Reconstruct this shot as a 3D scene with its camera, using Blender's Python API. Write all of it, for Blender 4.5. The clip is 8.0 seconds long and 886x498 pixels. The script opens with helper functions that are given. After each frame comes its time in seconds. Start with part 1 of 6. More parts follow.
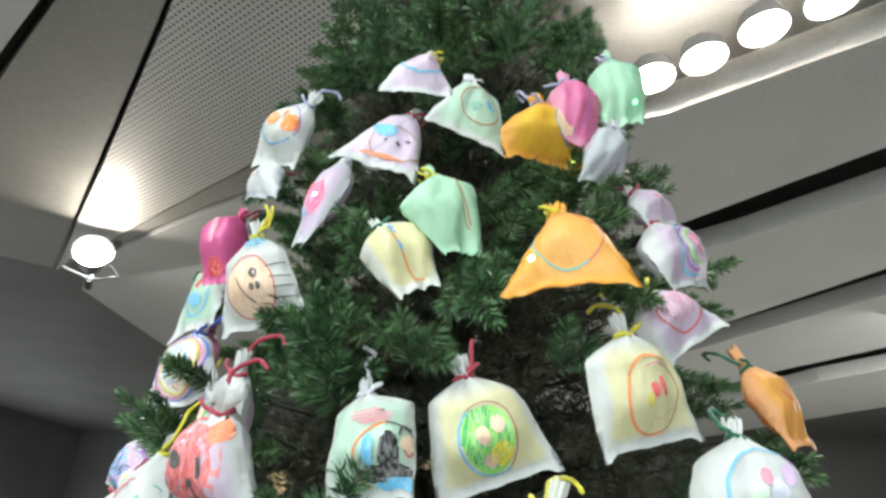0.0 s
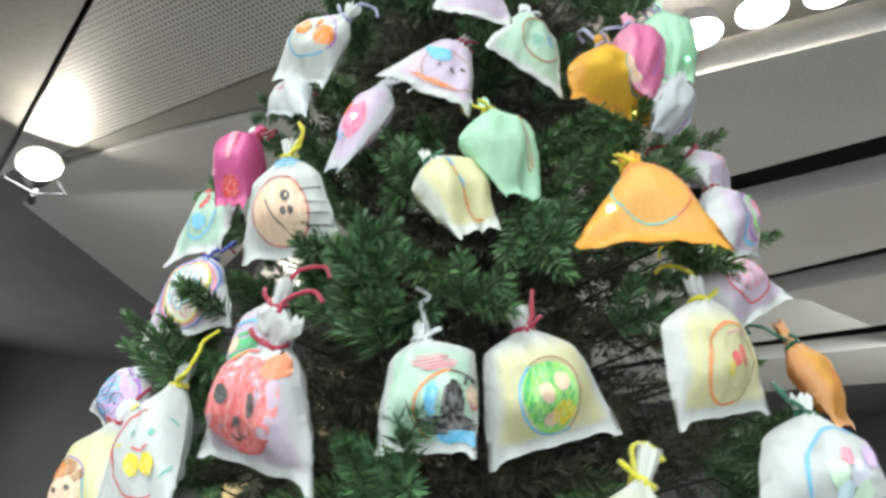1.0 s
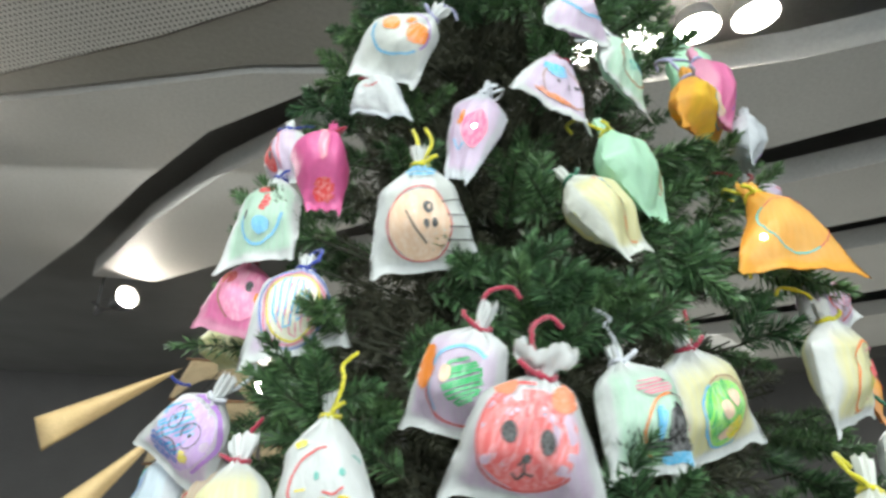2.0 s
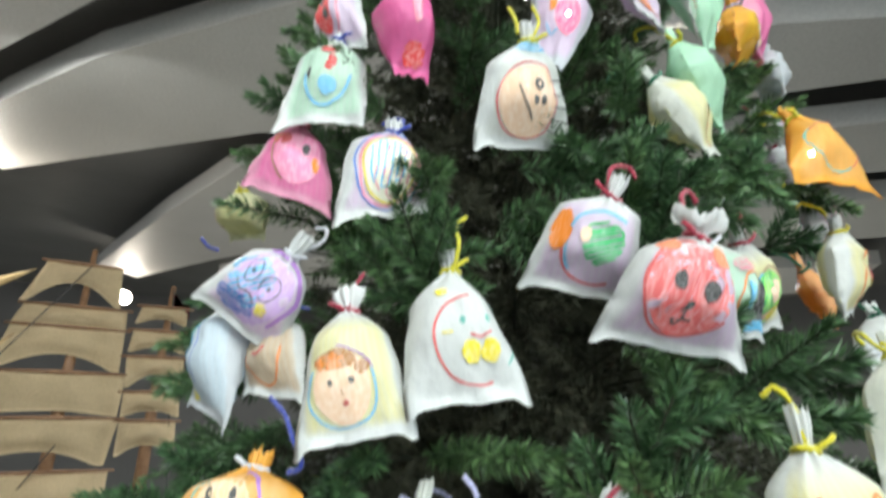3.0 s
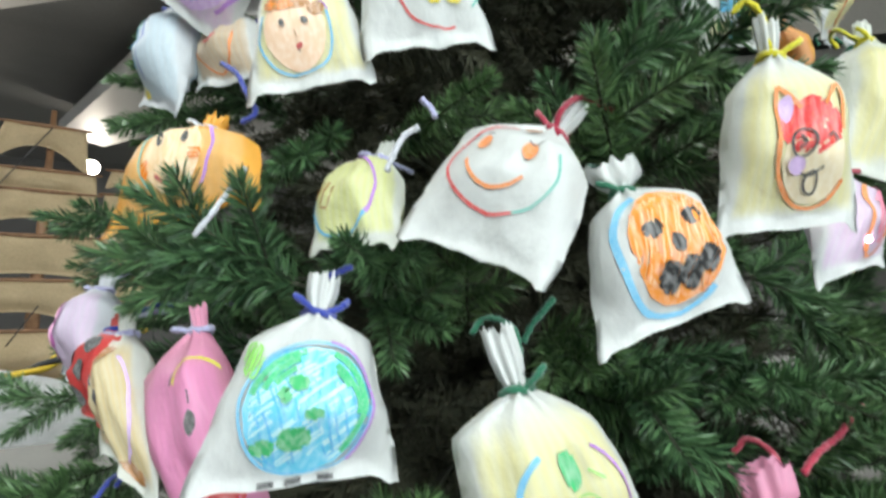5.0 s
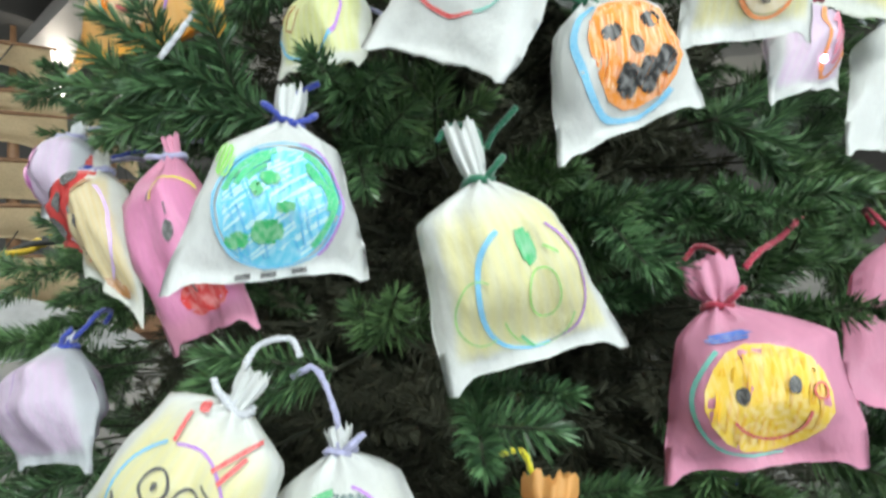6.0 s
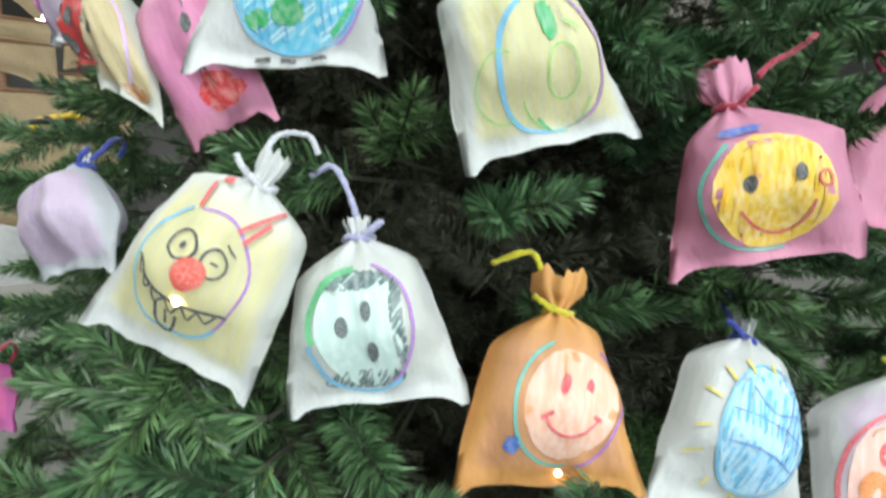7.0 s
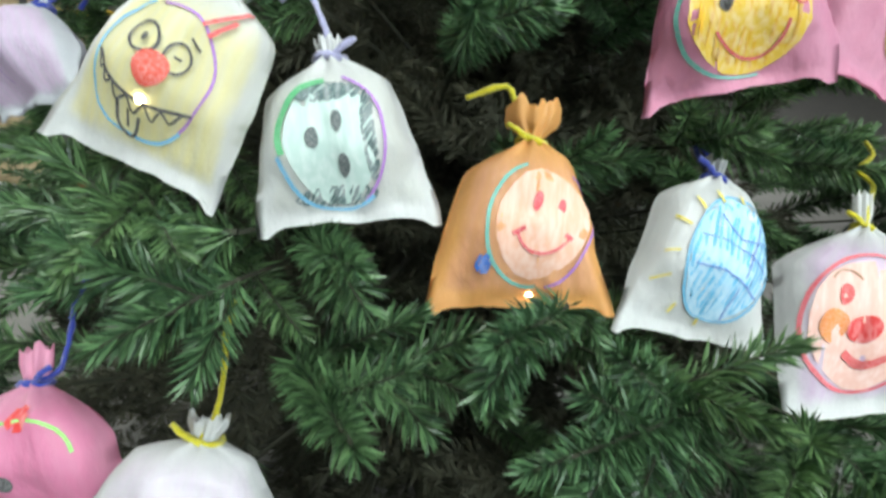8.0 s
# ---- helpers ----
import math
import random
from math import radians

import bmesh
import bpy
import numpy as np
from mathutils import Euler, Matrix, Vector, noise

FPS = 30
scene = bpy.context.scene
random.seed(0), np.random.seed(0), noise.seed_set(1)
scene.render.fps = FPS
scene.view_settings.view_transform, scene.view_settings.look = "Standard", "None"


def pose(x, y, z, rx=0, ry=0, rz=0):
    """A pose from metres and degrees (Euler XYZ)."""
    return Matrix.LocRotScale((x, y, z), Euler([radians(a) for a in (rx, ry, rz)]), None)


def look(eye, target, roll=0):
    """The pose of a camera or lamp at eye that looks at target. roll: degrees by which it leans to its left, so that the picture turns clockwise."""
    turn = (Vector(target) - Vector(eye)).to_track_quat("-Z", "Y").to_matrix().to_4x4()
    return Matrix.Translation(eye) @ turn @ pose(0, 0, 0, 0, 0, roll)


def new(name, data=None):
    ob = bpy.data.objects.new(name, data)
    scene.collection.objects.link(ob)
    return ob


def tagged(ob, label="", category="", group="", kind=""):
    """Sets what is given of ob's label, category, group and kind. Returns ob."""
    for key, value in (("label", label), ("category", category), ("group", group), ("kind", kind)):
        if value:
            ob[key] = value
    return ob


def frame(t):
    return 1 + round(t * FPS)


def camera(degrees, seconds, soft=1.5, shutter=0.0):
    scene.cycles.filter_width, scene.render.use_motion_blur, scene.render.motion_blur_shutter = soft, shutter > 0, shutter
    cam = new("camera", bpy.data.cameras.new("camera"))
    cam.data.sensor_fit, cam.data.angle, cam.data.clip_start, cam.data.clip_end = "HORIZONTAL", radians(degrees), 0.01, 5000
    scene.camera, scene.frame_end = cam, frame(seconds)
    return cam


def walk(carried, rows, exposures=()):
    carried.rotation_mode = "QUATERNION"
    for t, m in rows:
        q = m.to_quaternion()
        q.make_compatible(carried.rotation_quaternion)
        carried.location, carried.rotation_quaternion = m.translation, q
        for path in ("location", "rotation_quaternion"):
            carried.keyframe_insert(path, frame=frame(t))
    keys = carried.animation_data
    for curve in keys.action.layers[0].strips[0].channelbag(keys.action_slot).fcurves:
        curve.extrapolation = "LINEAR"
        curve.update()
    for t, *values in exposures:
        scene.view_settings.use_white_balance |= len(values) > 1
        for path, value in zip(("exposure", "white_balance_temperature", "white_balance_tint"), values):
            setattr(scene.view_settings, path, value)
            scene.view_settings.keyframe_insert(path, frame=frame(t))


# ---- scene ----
# ---- camera and its walk ----
cam = camera(75.5, 8.0, soft=2.8, shutter=0.35)
ROWS = [
    (0, -0.040, -1.360, 1.600, 117.00, -0.50, 0.00),
    (0.5, -0.059, -1.353, 1.615, 115.81, -3.32, -0.72),
    (1, -0.186, -1.275, 1.608, 112.62, -3.72, -6.36),
    (1.5, -0.387, -1.237, 1.640, 111.17, 0.02, -10.82),
    (1.7, -0.468, -1.218, 1.639, 112.64, 1.07, -14.51),
    (2.8, -0.875, -1.032, 1.575, 109.12, -1.50, -32.78),
    (3, -0.881, -1.017, 1.544, 105.68, -1.08, -33.81),
    (3.5, -0.837, -0.997, 1.442, 99.63, -3.48, -32.32),
    (4, -0.845, -0.970, 1.401, 96.84, -3.15, -33.16),
    (4.2, -0.850, -0.964, 1.384, 97.03, -2.59, -34.27),
    (5.3, -0.814, -0.980, 1.261, 91.01, -0.65, -36.61),
    (5.5, -0.814, -0.985, 1.246, 88.76, -0.35, -37.12),
    (6, -0.817, -1.000, 1.185, 86.40, -0.19, -37.43),
    (6.5, -0.836, -1.003, 1.115, 84.51, -0.56, -37.14),
    (7, -0.846, -1.010, 1.050, 81.13, -1.13, -37.73),
    (7.5, -0.844, -1.020, 0.989, 79.42, -2.09, -38.85),
    (8, -0.850, -1.031, 0.923, 77.87, -1.97, -39.58),
]
walk(cam, [(t, pose(x, y, z, rx, ry, rz)) for t, x, y, z, rx, ry, rz in ROWS],
     exposures=[(0.0, 0.52), (8.0, 0.48)])

# ---- world and large lights ----
world = bpy.data.worlds.new("world")
scene.world = world
world.use_nodes = True
wn = world.node_tree.nodes
sky = wn.new("ShaderNodeTexSky")
sky.sky_type, sky.sun_disc, sky.sun_elevation, sky.sun_rotation = "NISHITA", False, radians(40), radians(200)
wn["Background"].inputs["Strength"].default_value = 0.1
world.node_tree.links.new(sky.outputs[0], wn["Background"].inputs["Color"])


def area(name, eye, target, sx, sy, watts, colour):
    data = bpy.data.lights.new(name, "AREA")
    data.shape, data.size, data.size_y, data.energy, data.color = "RECTANGLE", sx, sy, watts, colour
    ob = new(name, data)
    ob.matrix_world = look(eye, target)
    return ob


# added fills with no seen source: daylight behind the walk, above gallery, in hall
area("front_fill", (-1.5, -7.7, 2.5), (-0.6, 0.0, 1.6), 7.4, 4.2, 350, (0.85, 0.96, 1.0))
area("gallery_fill", (-2.0, -3.0, 5.1), (-1.2, -2.2, 0.0), 3.0, 1.6, 210, (0.92, 0.99, 0.96))
# added to brighten the ship's sails
area("hall_fill", (-3.0, 5.6, 5.2), (-2.4, 7.6, -3.0), 5.0, 1.2, 420, (0.96, 1.0, 0.96))
# added so its bounce off the lower floor brightens the ceiling
area("hall_fill_east", (12.0, 9.0, 5.0), (11.0, 11.0, -3.0), 8.0, 3.0, 1700, (0.96, 1.0, 0.96))


# ---- materials ----
def nodes(name):
    m = bpy.data.materials.new(name)
    m.use_nodes = True
    return m, m.node_tree.nodes, m.node_tree.links, m.node_tree.nodes["Principled BSDF"]


def ramp(n, l, source, a, b, lo=0.3, hi=0.7):
    r = n.new("ShaderNodeValToRGB")
    r.color_ramp.elements[0].position, r.color_ramp.elements[1].position = lo, hi
    r.color_ramp.elements[0].color, r.color_ramp.elements[1].color = (*a, 1), (*b, 1)
    l.new(source, r.inputs[0])
    return r.outputs[0]


def grain(n, l, scale, detail=4.0, coords="Object", stretch=None):
    tc = n.new("ShaderNodeTexCoord")
    t = n.new("ShaderNodeTexNoise")
    t.inputs["Scale"].default_value, t.inputs["Detail"].default_value = scale, detail
    out = tc.outputs[coords]
    if stretch:
        mp = n.new("ShaderNodeMapping")
        mp.inputs["Scale"].default_value = stretch
        l.new(out, mp.inputs[0])
        out = mp.outputs[0]
    l.new(out, t.inputs[0])
    return t.outputs["Fac"]


def bump(n, l, source, bsdf, strength, distance):
    b = n.new("ShaderNodeBump")
    b.inputs["Strength"].default_value, b.inputs["Distance"].default_value = strength, distance
    l.new(source, b.inputs["Height"])
    l.new(b.outputs[0], bsdf.inputs["Normal"])
    return b


def mixed(n, l, fac, a, b, mode="MIX"):
    x = n.new("ShaderNodeMix")
    x.data_type, x.blend_type = "RGBA", mode
    for value, socket in ((fac, x.inputs[0]), (a, x.inputs[6]), (b, x.inputs[7])):
        if isinstance(value, (int, float)):
            socket.default_value = value
        elif isinstance(value, tuple):
            socket.default_value = (*value, 1)
        else:
            l.new(value, socket)
    return x.outputs[2]


def calc(n, l, op, a, b=0.0):
    x = n.new("ShaderNodeMath")
    x.operation = op
    for value, socket in ((a, x.inputs[0]), (b, x.inputs[1])):
        if isinstance(value, (int, float)):
            socket.default_value = value
        else:
            l.new(value, socket)
    return x.outputs[0]


def plain(name, a, b, scale=6.0, rough=0.6, metal=0.0, relief=0.15, fine=60.0):
    """Paint or cloth: two close tones in large stains, a fine grain over them."""
    m, n, l, p = nodes(name)
    big = ramp(n, l, grain(n, l, scale), a, b)
    small = grain(n, l, fine, 3.0)
    l.new(mixed(n, l, 0.18, big, ramp(n, l, small, tuple(v * 0.6 for v in a), tuple(min(1, v * 1.3) for v in b))), p.inputs["Base Color"])
    p.inputs["Roughness"].default_value, p.inputs["Metallic"].default_value = rough, metal
    bump(n, l, small, p, relief, 0.002)
    return m


FILMS = {}


def film(outer, inner):
    """Thin crinkled paper film with a coloured sheet of tissue inside it, which shows through in stripes."""
    key = (outer, inner)
    if key in FILMS:
        return FILMS[key]
    m, n, l, p = nodes("paper_film")
    uv = n.new("ShaderNodeUVMap")
    uv.uv_map = "sheet"
    sep = n.new("ShaderNodeSeparateXYZ")
    l.new(uv.outputs[0], sep.inputs[0])
    wob = calc(n, l, "MULTIPLY", calc(n, l, "SUBTRACT", grain(n, l, 22.0, 3.0), 0.5), 0.16)

    def edge(value, lo, hi):
        r = n.new("ShaderNodeMapRange")
        r.interpolation_type = "SMOOTHSTEP"
        r.inputs[1].default_value, r.inputs[2].default_value = lo, hi
        l.new(value, r.inputs[0])
        return r.outputs[0]

    u, v = calc(n, l, "ADD", sep.outputs[0], wob), calc(n, l, "ADD", sep.outputs[1], wob)
    inside = calc(n, l, "MULTIPLY", calc(n, l, "MULTIPLY", edge(u, -0.86, -0.70), edge(u, 0.93, 0.78)),
                  calc(n, l, "MULTIPLY", edge(v, 0.05, 0.25), edge(v, 0.92, 0.80)))
    stripes = calc(n, l, "SINE", calc(n, l, "MULTIPLY", sep.outputs[0], 46.0))
    tone = calc(n, l, "ADD", calc(n, l, "MULTIPLY", stripes, 0.10), 0.82)
    sheet = mixed(n, l, calc(n, l, "MULTIPLY", inside, tone), outer, inner)
    crease = grain(n, l, 55.0, 5.0, stretch=(1.0, 1.0, 0.45))
    base = mixed(n, l, 0.16, sheet, ramp(n, l, crease, tuple(c * 0.62 for c in outer), tuple(min(0.95, c * 1.1) for c in outer), 0.35, 0.65))
    l.new(base, p.inputs["Base Color"])
    p.inputs["Roughness"].default_value = 0.42
    p.inputs["Specular IOR Level"].default_value = 0.35
    b = bump(n, l, crease, p, 0.6, 0.005)
    tr = n.new("ShaderNodeBsdfTranslucent")
    l.new(base, tr.inputs[0])
    l.new(b.outputs[0], tr.inputs["Normal"])
    mx = n.new("ShaderNodeMixShader")
    mx.inputs[0].default_value = 0.32
    l.new(p.outputs[0], mx.inputs[1])
    l.new(tr.outputs[0], mx.inputs[2])
    l.new(mx.outputs[0], n["Material Output"].inputs[0])
    FILMS[key] = m
    return m


INKS = {}


def ink(colour, wash=False):
    """Felt pen, or with wash a crayon laid on so thinly that the paper shows between its streaks; one wash paints an
    LED's glow.
    """
    key = (colour, wash)
    if key in INKS:
        return INKS[key]
    m, n, l, p = nodes("crayon_or_glow_wash" if wash else "pen_ink")
    if wash:
        pale = tuple(0.72 * c + 0.28 * 0.78 for c in colour)
        full = tuple(c * 0.92 for c in colour)
        streak = grain(n, l, 190.0, 4.0, stretch=(1.0, 1.0, 0.16))
        l.new(ramp(n, l, streak, full, pale, 0.42, 0.66), p.inputs["Base Color"])
    else:
        blot = grain(n, l, 420.0, 2.0)
        l.new(ramp(n, l, blot, tuple(c * 0.84 + 0.03 for c in colour), tuple(0.66 * c + 0.22 for c in colour), 0.35, 0.75), p.inputs["Base Color"])
    p.inputs["Roughness"].default_value = 0.65
    p.inputs["Specular IOR Level"].default_value = 0.25
    INKS[key] = m
    return m


CHENILLE = {}


def chenille(colour):
    if colour not in CHENILLE:
        m, n, l, p = nodes("chenille")
        f = grain(n, l, 900.0, 2.0)
        l.new(ramp(n, l, f, tuple(c * 0.45 for c in colour), colour, 0.3, 0.6), p.inputs["Base Color"])
        p.inputs["Roughness"].default_value = 0.9
        p.inputs["Sheen Weight"].default_value = 0.4
        bump(n, l, f, p, 0.8, 0.002)
        CHENILLE[colour] = m
    return CHENILLE[colour]


def needle_material():
    m, n, l, p = nodes("fir_needles")
    geo = n.new("ShaderNodeNewGeometry")
    obj = n.new("ShaderNodeObjectInfo")
    a = ramp(n, l, geo.outputs["Random Per Island"], (0.019, 0.050, 0.024), (0.145, 0.268, 0.118), 0.0, 1.0)
    b = ramp(n, l, obj.outputs["Random"], (0.75, 0.85, 0.85), (1.15, 1.1, 0.95), 0.0, 1.0)
    l.new(mixed(n, l, 1.0, a, b, "MULTIPLY"), p.inputs["Base Color"])
    p.inputs["Roughness"].default_value = 0.38
    p.inputs["Specular IOR Level"].default_value = 0.5
    return m


def glow(name, colour, strength):
    m, n, l, p = nodes(name)
    p.inputs["Base Color"].default_value = (*colour, 1)
    p.inputs["Emission Color"].default_value = (*colour, 1)
    p.inputs["Emission Strength"].default_value = strength
    return m


def perforated():
    m, n, l, p = nodes("perforated_panel")
    tc = n.new("ShaderNodeTexCoord")
    mp = n.new("ShaderNodeMapping")
    mp.inputs["Rotation"].default_value = (0, 0, radians(33))
    mp.inputs["Scale"].default_value = (1 / 0.052,) * 3
    l.new(tc.outputs["Object"], mp.inputs[0])
    sep = n.new("ShaderNodeSeparateXYZ")
    l.new(mp.outputs[0], sep.inputs[0])
    dx, dy = (calc(n, l, "SUBTRACT", calc(n, l, "FRACT", sep.outputs[k]), 0.5) for k in (0, 1))
    r = calc(n, l, "SQRT", calc(n, l, "ADD", calc(n, l, "MULTIPLY", dx, dx), calc(n, l, "MULTIPLY", dy, dy)))
    hole = calc(n, l, "LESS_THAN", r, 0.26)
    big = ramp(n, l, grain(n, l, 0.8), (0.50, 0.485, 0.455), (0.57, 0.555, 0.52))
    l.new(mixed(n, l, hole, big, (0.10, 0.095, 0.09)), p.inputs["Base Color"])
    p.inputs["Roughness"].default_value = 0.5
    bump(n, l, hole, p, 0.6, 0.004).invert = True
    return m


M_PERF = perforated()
M_PANEL = plain("ceiling_panel_paint", (0.52, 0.51, 0.485), (0.58, 0.57, 0.545), 0.7, 0.55, 0.0, 0.1, 25.0)
M_DARK2 = plain("brown_panel_paint", (0.26, 0.245, 0.22), (0.31, 0.295, 0.265), 0.6, 0.6, 0.0, 0.1, 20.0)
M_DECK = plain("deck_paint", (0.15, 0.147, 0.14), (0.19, 0.187, 0.18), 0.6, 0.7, 0.0, 0.1, 20.0)
M_WALL = plain("dark_wall_paint", (0.12, 0.118, 0.115), (0.15, 0.148, 0.145), 0.5, 0.7, 0.0, 0.1, 15.0)
M_FLOOR = plain("stone_floor", (0.11, 0.11, 0.105), (0.15, 0.15, 0.14), 1.2, 0.8, 0.0, 0.1, 40.0)
M_SAIL = plain("sail_cloth", (0.50, 0.40, 0.25), (0.60, 0.49, 0.32), 2.2, 0.85, 0.0, 0.5, 30.0)
M_JIB = plain("jib_cloth", (0.62, 0.45, 0.22), (0.72, 0.54, 0.29), 2.0, 0.85, 0.0, 0.5, 30.0)
M_MAST = plain("mast_wood", (0.12, 0.06, 0.03), (0.22, 0.12, 0.06), 8.0, 0.6)
M_BARK = plain("branch_brown", (0.022, 0.030, 0.018), (0.050, 0.050, 0.030), 30.0, 0.8)
M_METAL = plain("lamp_metal", (0.05, 0.05, 0.05), (0.08, 0.08, 0.08), 8.0, 0.4, 0.6)
M_PLASTIC = plain("plastic_cover", (0.40, 0.42, 0.43), (0.52, 0.54, 0.55), 2.5, 0.3, 0.0, 0.4, 9.0)
M_BLACK = plain("rope_black", (0.02, 0.02, 0.02), (0.04, 0.04, 0.04), 60.0, 0.7)
M_YELLOW = plain("rope_yellow", (0.62, 0.42, 0.03), (0.72, 0.50, 0.05), 60.0, 0.7)
M_RED = plain("flag_red", (0.35, 0.03, 0.03), (0.45, 0.05, 0.05), 20.0, 0.8)
# unseen floor, kept pale so it bounces the east fill onto the ceiling
M_HALL_FLOOR = plain("pale_bounce_floor", (0.32, 0.31, 0.295), (0.40, 0.39, 0.365), 1.2, 0.6, 0.0, 0.1, 40.0)
M_NEEDLE = needle_material()
# dark olive that puts the crown's inner shade into the twigs' colour
M_INNER_SHADE = plain("shaded_inner_twigs", (0.034, 0.040, 0.024), (0.075, 0.076, 0.044), 25.0, 0.75)
M_LAMP = glow("lamp_glow", (1.0, 0.94, 0.84), 45.0)
M_WINDOW = glow("window_glow", (0.92, 0.97, 1.0), 3.5)


# ---- builders ----
def mesh_of(name, bm, material):
    me = bpy.data.meshes.new(name)
    bm.to_mesh(me)
    bm.free()
    me.materials.append(material)
    return me


def part(name, bm, material, parent, label=""):
    ob = new(name, mesh_of(name, bm, material))
    ob.parent = parent
    return tagged(ob, label=label)


def smooth_all(bm):
    for f in bm.faces:
        f.smooth = True
    return bm


def slab_mesh(points, z0, z1):
    bm = bmesh.new()
    low = [bm.verts.new((x, y, z0)) for x, y in points]
    high = [bm.verts.new((x, y, z1)) for x, y in points]
    bm.faces.new(low)
    bm.faces.new(high)
    k = len(points)
    for i in range(k):
        bm.faces.new((low[i], low[(i + 1) % k], high[(i + 1) % k], high[i]))
    bmesh.ops.recalc_face_normals(bm, faces=bm.faces)
    return bm


def structure(name, bm, material, label):
    ob = new(name, mesh_of(name, bm, material))
    return tagged(ob, label, name.split("_")[0], kind="structure")


def box(bm, centre, size, turn=None):
    m = Matrix.Translation(centre) @ (turn or Matrix()) @ Matrix.Diagonal((*size, 1))
    bmesh.ops.create_cube(bm, size=1.0, matrix=m)
    return bm


def tube(bm, points, radii, sides=7, fuzz=0.0, rng=None):
    """A tube along points; fuzz roughens it ring by ring."""
    pts = [Vector(p) for p in points]
    rings = []
    for i, p in enumerate(pts):
        d = (pts[min(i + 1, len(pts) - 1)] - pts[max(i - 1, 0)]).normalized()
        side = d.orthogonal().normalized()
        up = d.cross(side)
        r = radii[i] if isinstance(radii, (list, tuple)) else radii
        ring = []
        for k in range(sides):
            a = 2 * math.pi * k / sides
            rr = r * (1 + (rng.uniform(-fuzz, fuzz) if fuzz else 0))
            ring.append(bm.verts.new(p + (side * math.cos(a) + up * math.sin(a)) * rr))
        rings.append(ring)
    for a, b in zip(rings, rings[1:]):
        best = min(range(sides), key=lambda s: (a[0].co - b[s].co).length)
        for k in range(sides):
            bm.faces.new((a[k], a[(k + 1) % sides], b[(k + 1 + best) % sides], b[(k + best) % sides]))
    bm.faces.new(rings[0][::-1])
    bm.faces.new(rings[-1])
    return bm


def curve_points(ctrl, count):
    """Catmull-Rom through the control points."""
    c = [Vector(p) for p in ctrl]
    c = [c[0] * 2 - c[1], *c, c[-1] * 2 - c[-2]]
    out = []
    spans = len(c) - 3
    for i in range(count):
        s = i / (count - 1) * spans
        k = min(int(s), spans - 1)
        t = s - k
        p0, p1, p2, p3 = c[k:k + 4]
        out.append(0.5 * (2 * p1 + (p2 - p0) * t + (2 * p0 - 5 * p1 + 4 * p2 - p3) * t * t + (3 * p1 - p0 - 3 * p2 + p3) * t ** 3))
    return out


# ---- the hall: ceiling, walls, floors ----
structure("ceiling_deck", slab_mesh([(-18, -9), (24, -9), (24, 28), (-18, 28)], 6.3, 6.6), M_DECK, "dark grey ceiling deck above the panels")
structure("ceiling_panel_1", slab_mesh([(-6.26, 6.95), (-4.97, 6.00), (-3.70, 5.05), (-1.54, 3.48), (-0.59, 2.67), (0.40, 1.89), (4.16, -1.10), (3.96, -5.36), (2.93, -5.36), (-2.40, 2.04)], 5.40, 5.75), M_PERF, "pale perforated metal ceiling panel")
structure("ceiling_panel_2", slab_mesh([(-6.32, 6.93), (-2.45, 2.02), (-0.80, -0.14), (-3.14, 1.79), (-4.04, 2.54), (-7.04, 5.14), (-7.10, 6.30)], 5.43, 5.80), M_DARK2, "brown grey ceiling panel beside the perforated one")
structure("ceiling_panel_9", slab_mesh([(-4.92, 6.03), (-3.68, 5.11), (-1.52, 3.54), (-0.57, 2.73), (0.42, 1.95), (1.60, 2.90), (0.30, 3.28), (-0.75, 3.67), (-1.87, 4.30), (-3.10, 4.98), (-4.72, 6.05)], 5.45, 5.80), M_DARK2, "narrow brown wedge between two ceiling panels")
structure("ceiling_panel_3", slab_mesh([(-7.14, 5.04), (-4.09, 2.44), (-3.19, 1.72), (-0.54, -0.51), (3.06, -5.41), (3.06, -8.36), (-13.04, -8.36), (-13.04, 4.64)], 5.40, 5.75), M_PANEL, "plain pale ceiling panel")
structure("ceiling_panel_4", slab_mesh([(-4.82, 6.14), (-3.08, 5.04), (-1.85, 4.36), (-0.75, 3.73), (0.21, 3.39), (-1.14, 4.94), (-1.98, 6.54), (-3.10, 8.94), (-6.18, 14.75), (-6.30, 7.74)], 5.40, 5.75), M_PANEL, "plain pale ceiling panel")
structure("ceiling_panel_5", slab_mesh([(0.56, 3.74), (2.16, 3.09), (4.16, 1.74), (7.46, -1.16), (9.46, -3.36), (10.46, -2.56), (6.96, 0.74), (5.26, 2.99), (3.16, 5.24), (1.06, 6.84), (-2.14, 10.84), (-3.24, 10.84), (-2.04, 7.94), (-1.04, 6.04)], 5.40, 5.75), M_PANEL, "plain pale ceiling panel")
structure("ceiling_panel_6", slab_mesh([(-0.34, 18.14), (0.56, 11.49), (1.16, 8.14), (4.16, 5.74), (6.16, 3.64), (8.76, 0.44), (10.26, 1.54), (7.66, 5.04), (4.56, 10.64), (2.36, 15.04), (0.86, 19.14)], 5.40, 5.75), M_PANEL, "plain pale ceiling panel")
structure("ceiling_panel_7", slab_mesh([(2.86, 17.14), (5.16, 11.44), (8.56, 5.94), (11.96, 1.64), (14.16, 3.24), (11.16, 8.04), (8.16, 12.64), (5.46, 18.64)], 5.40, 5.75), M_PANEL, "plain pale ceiling panel")
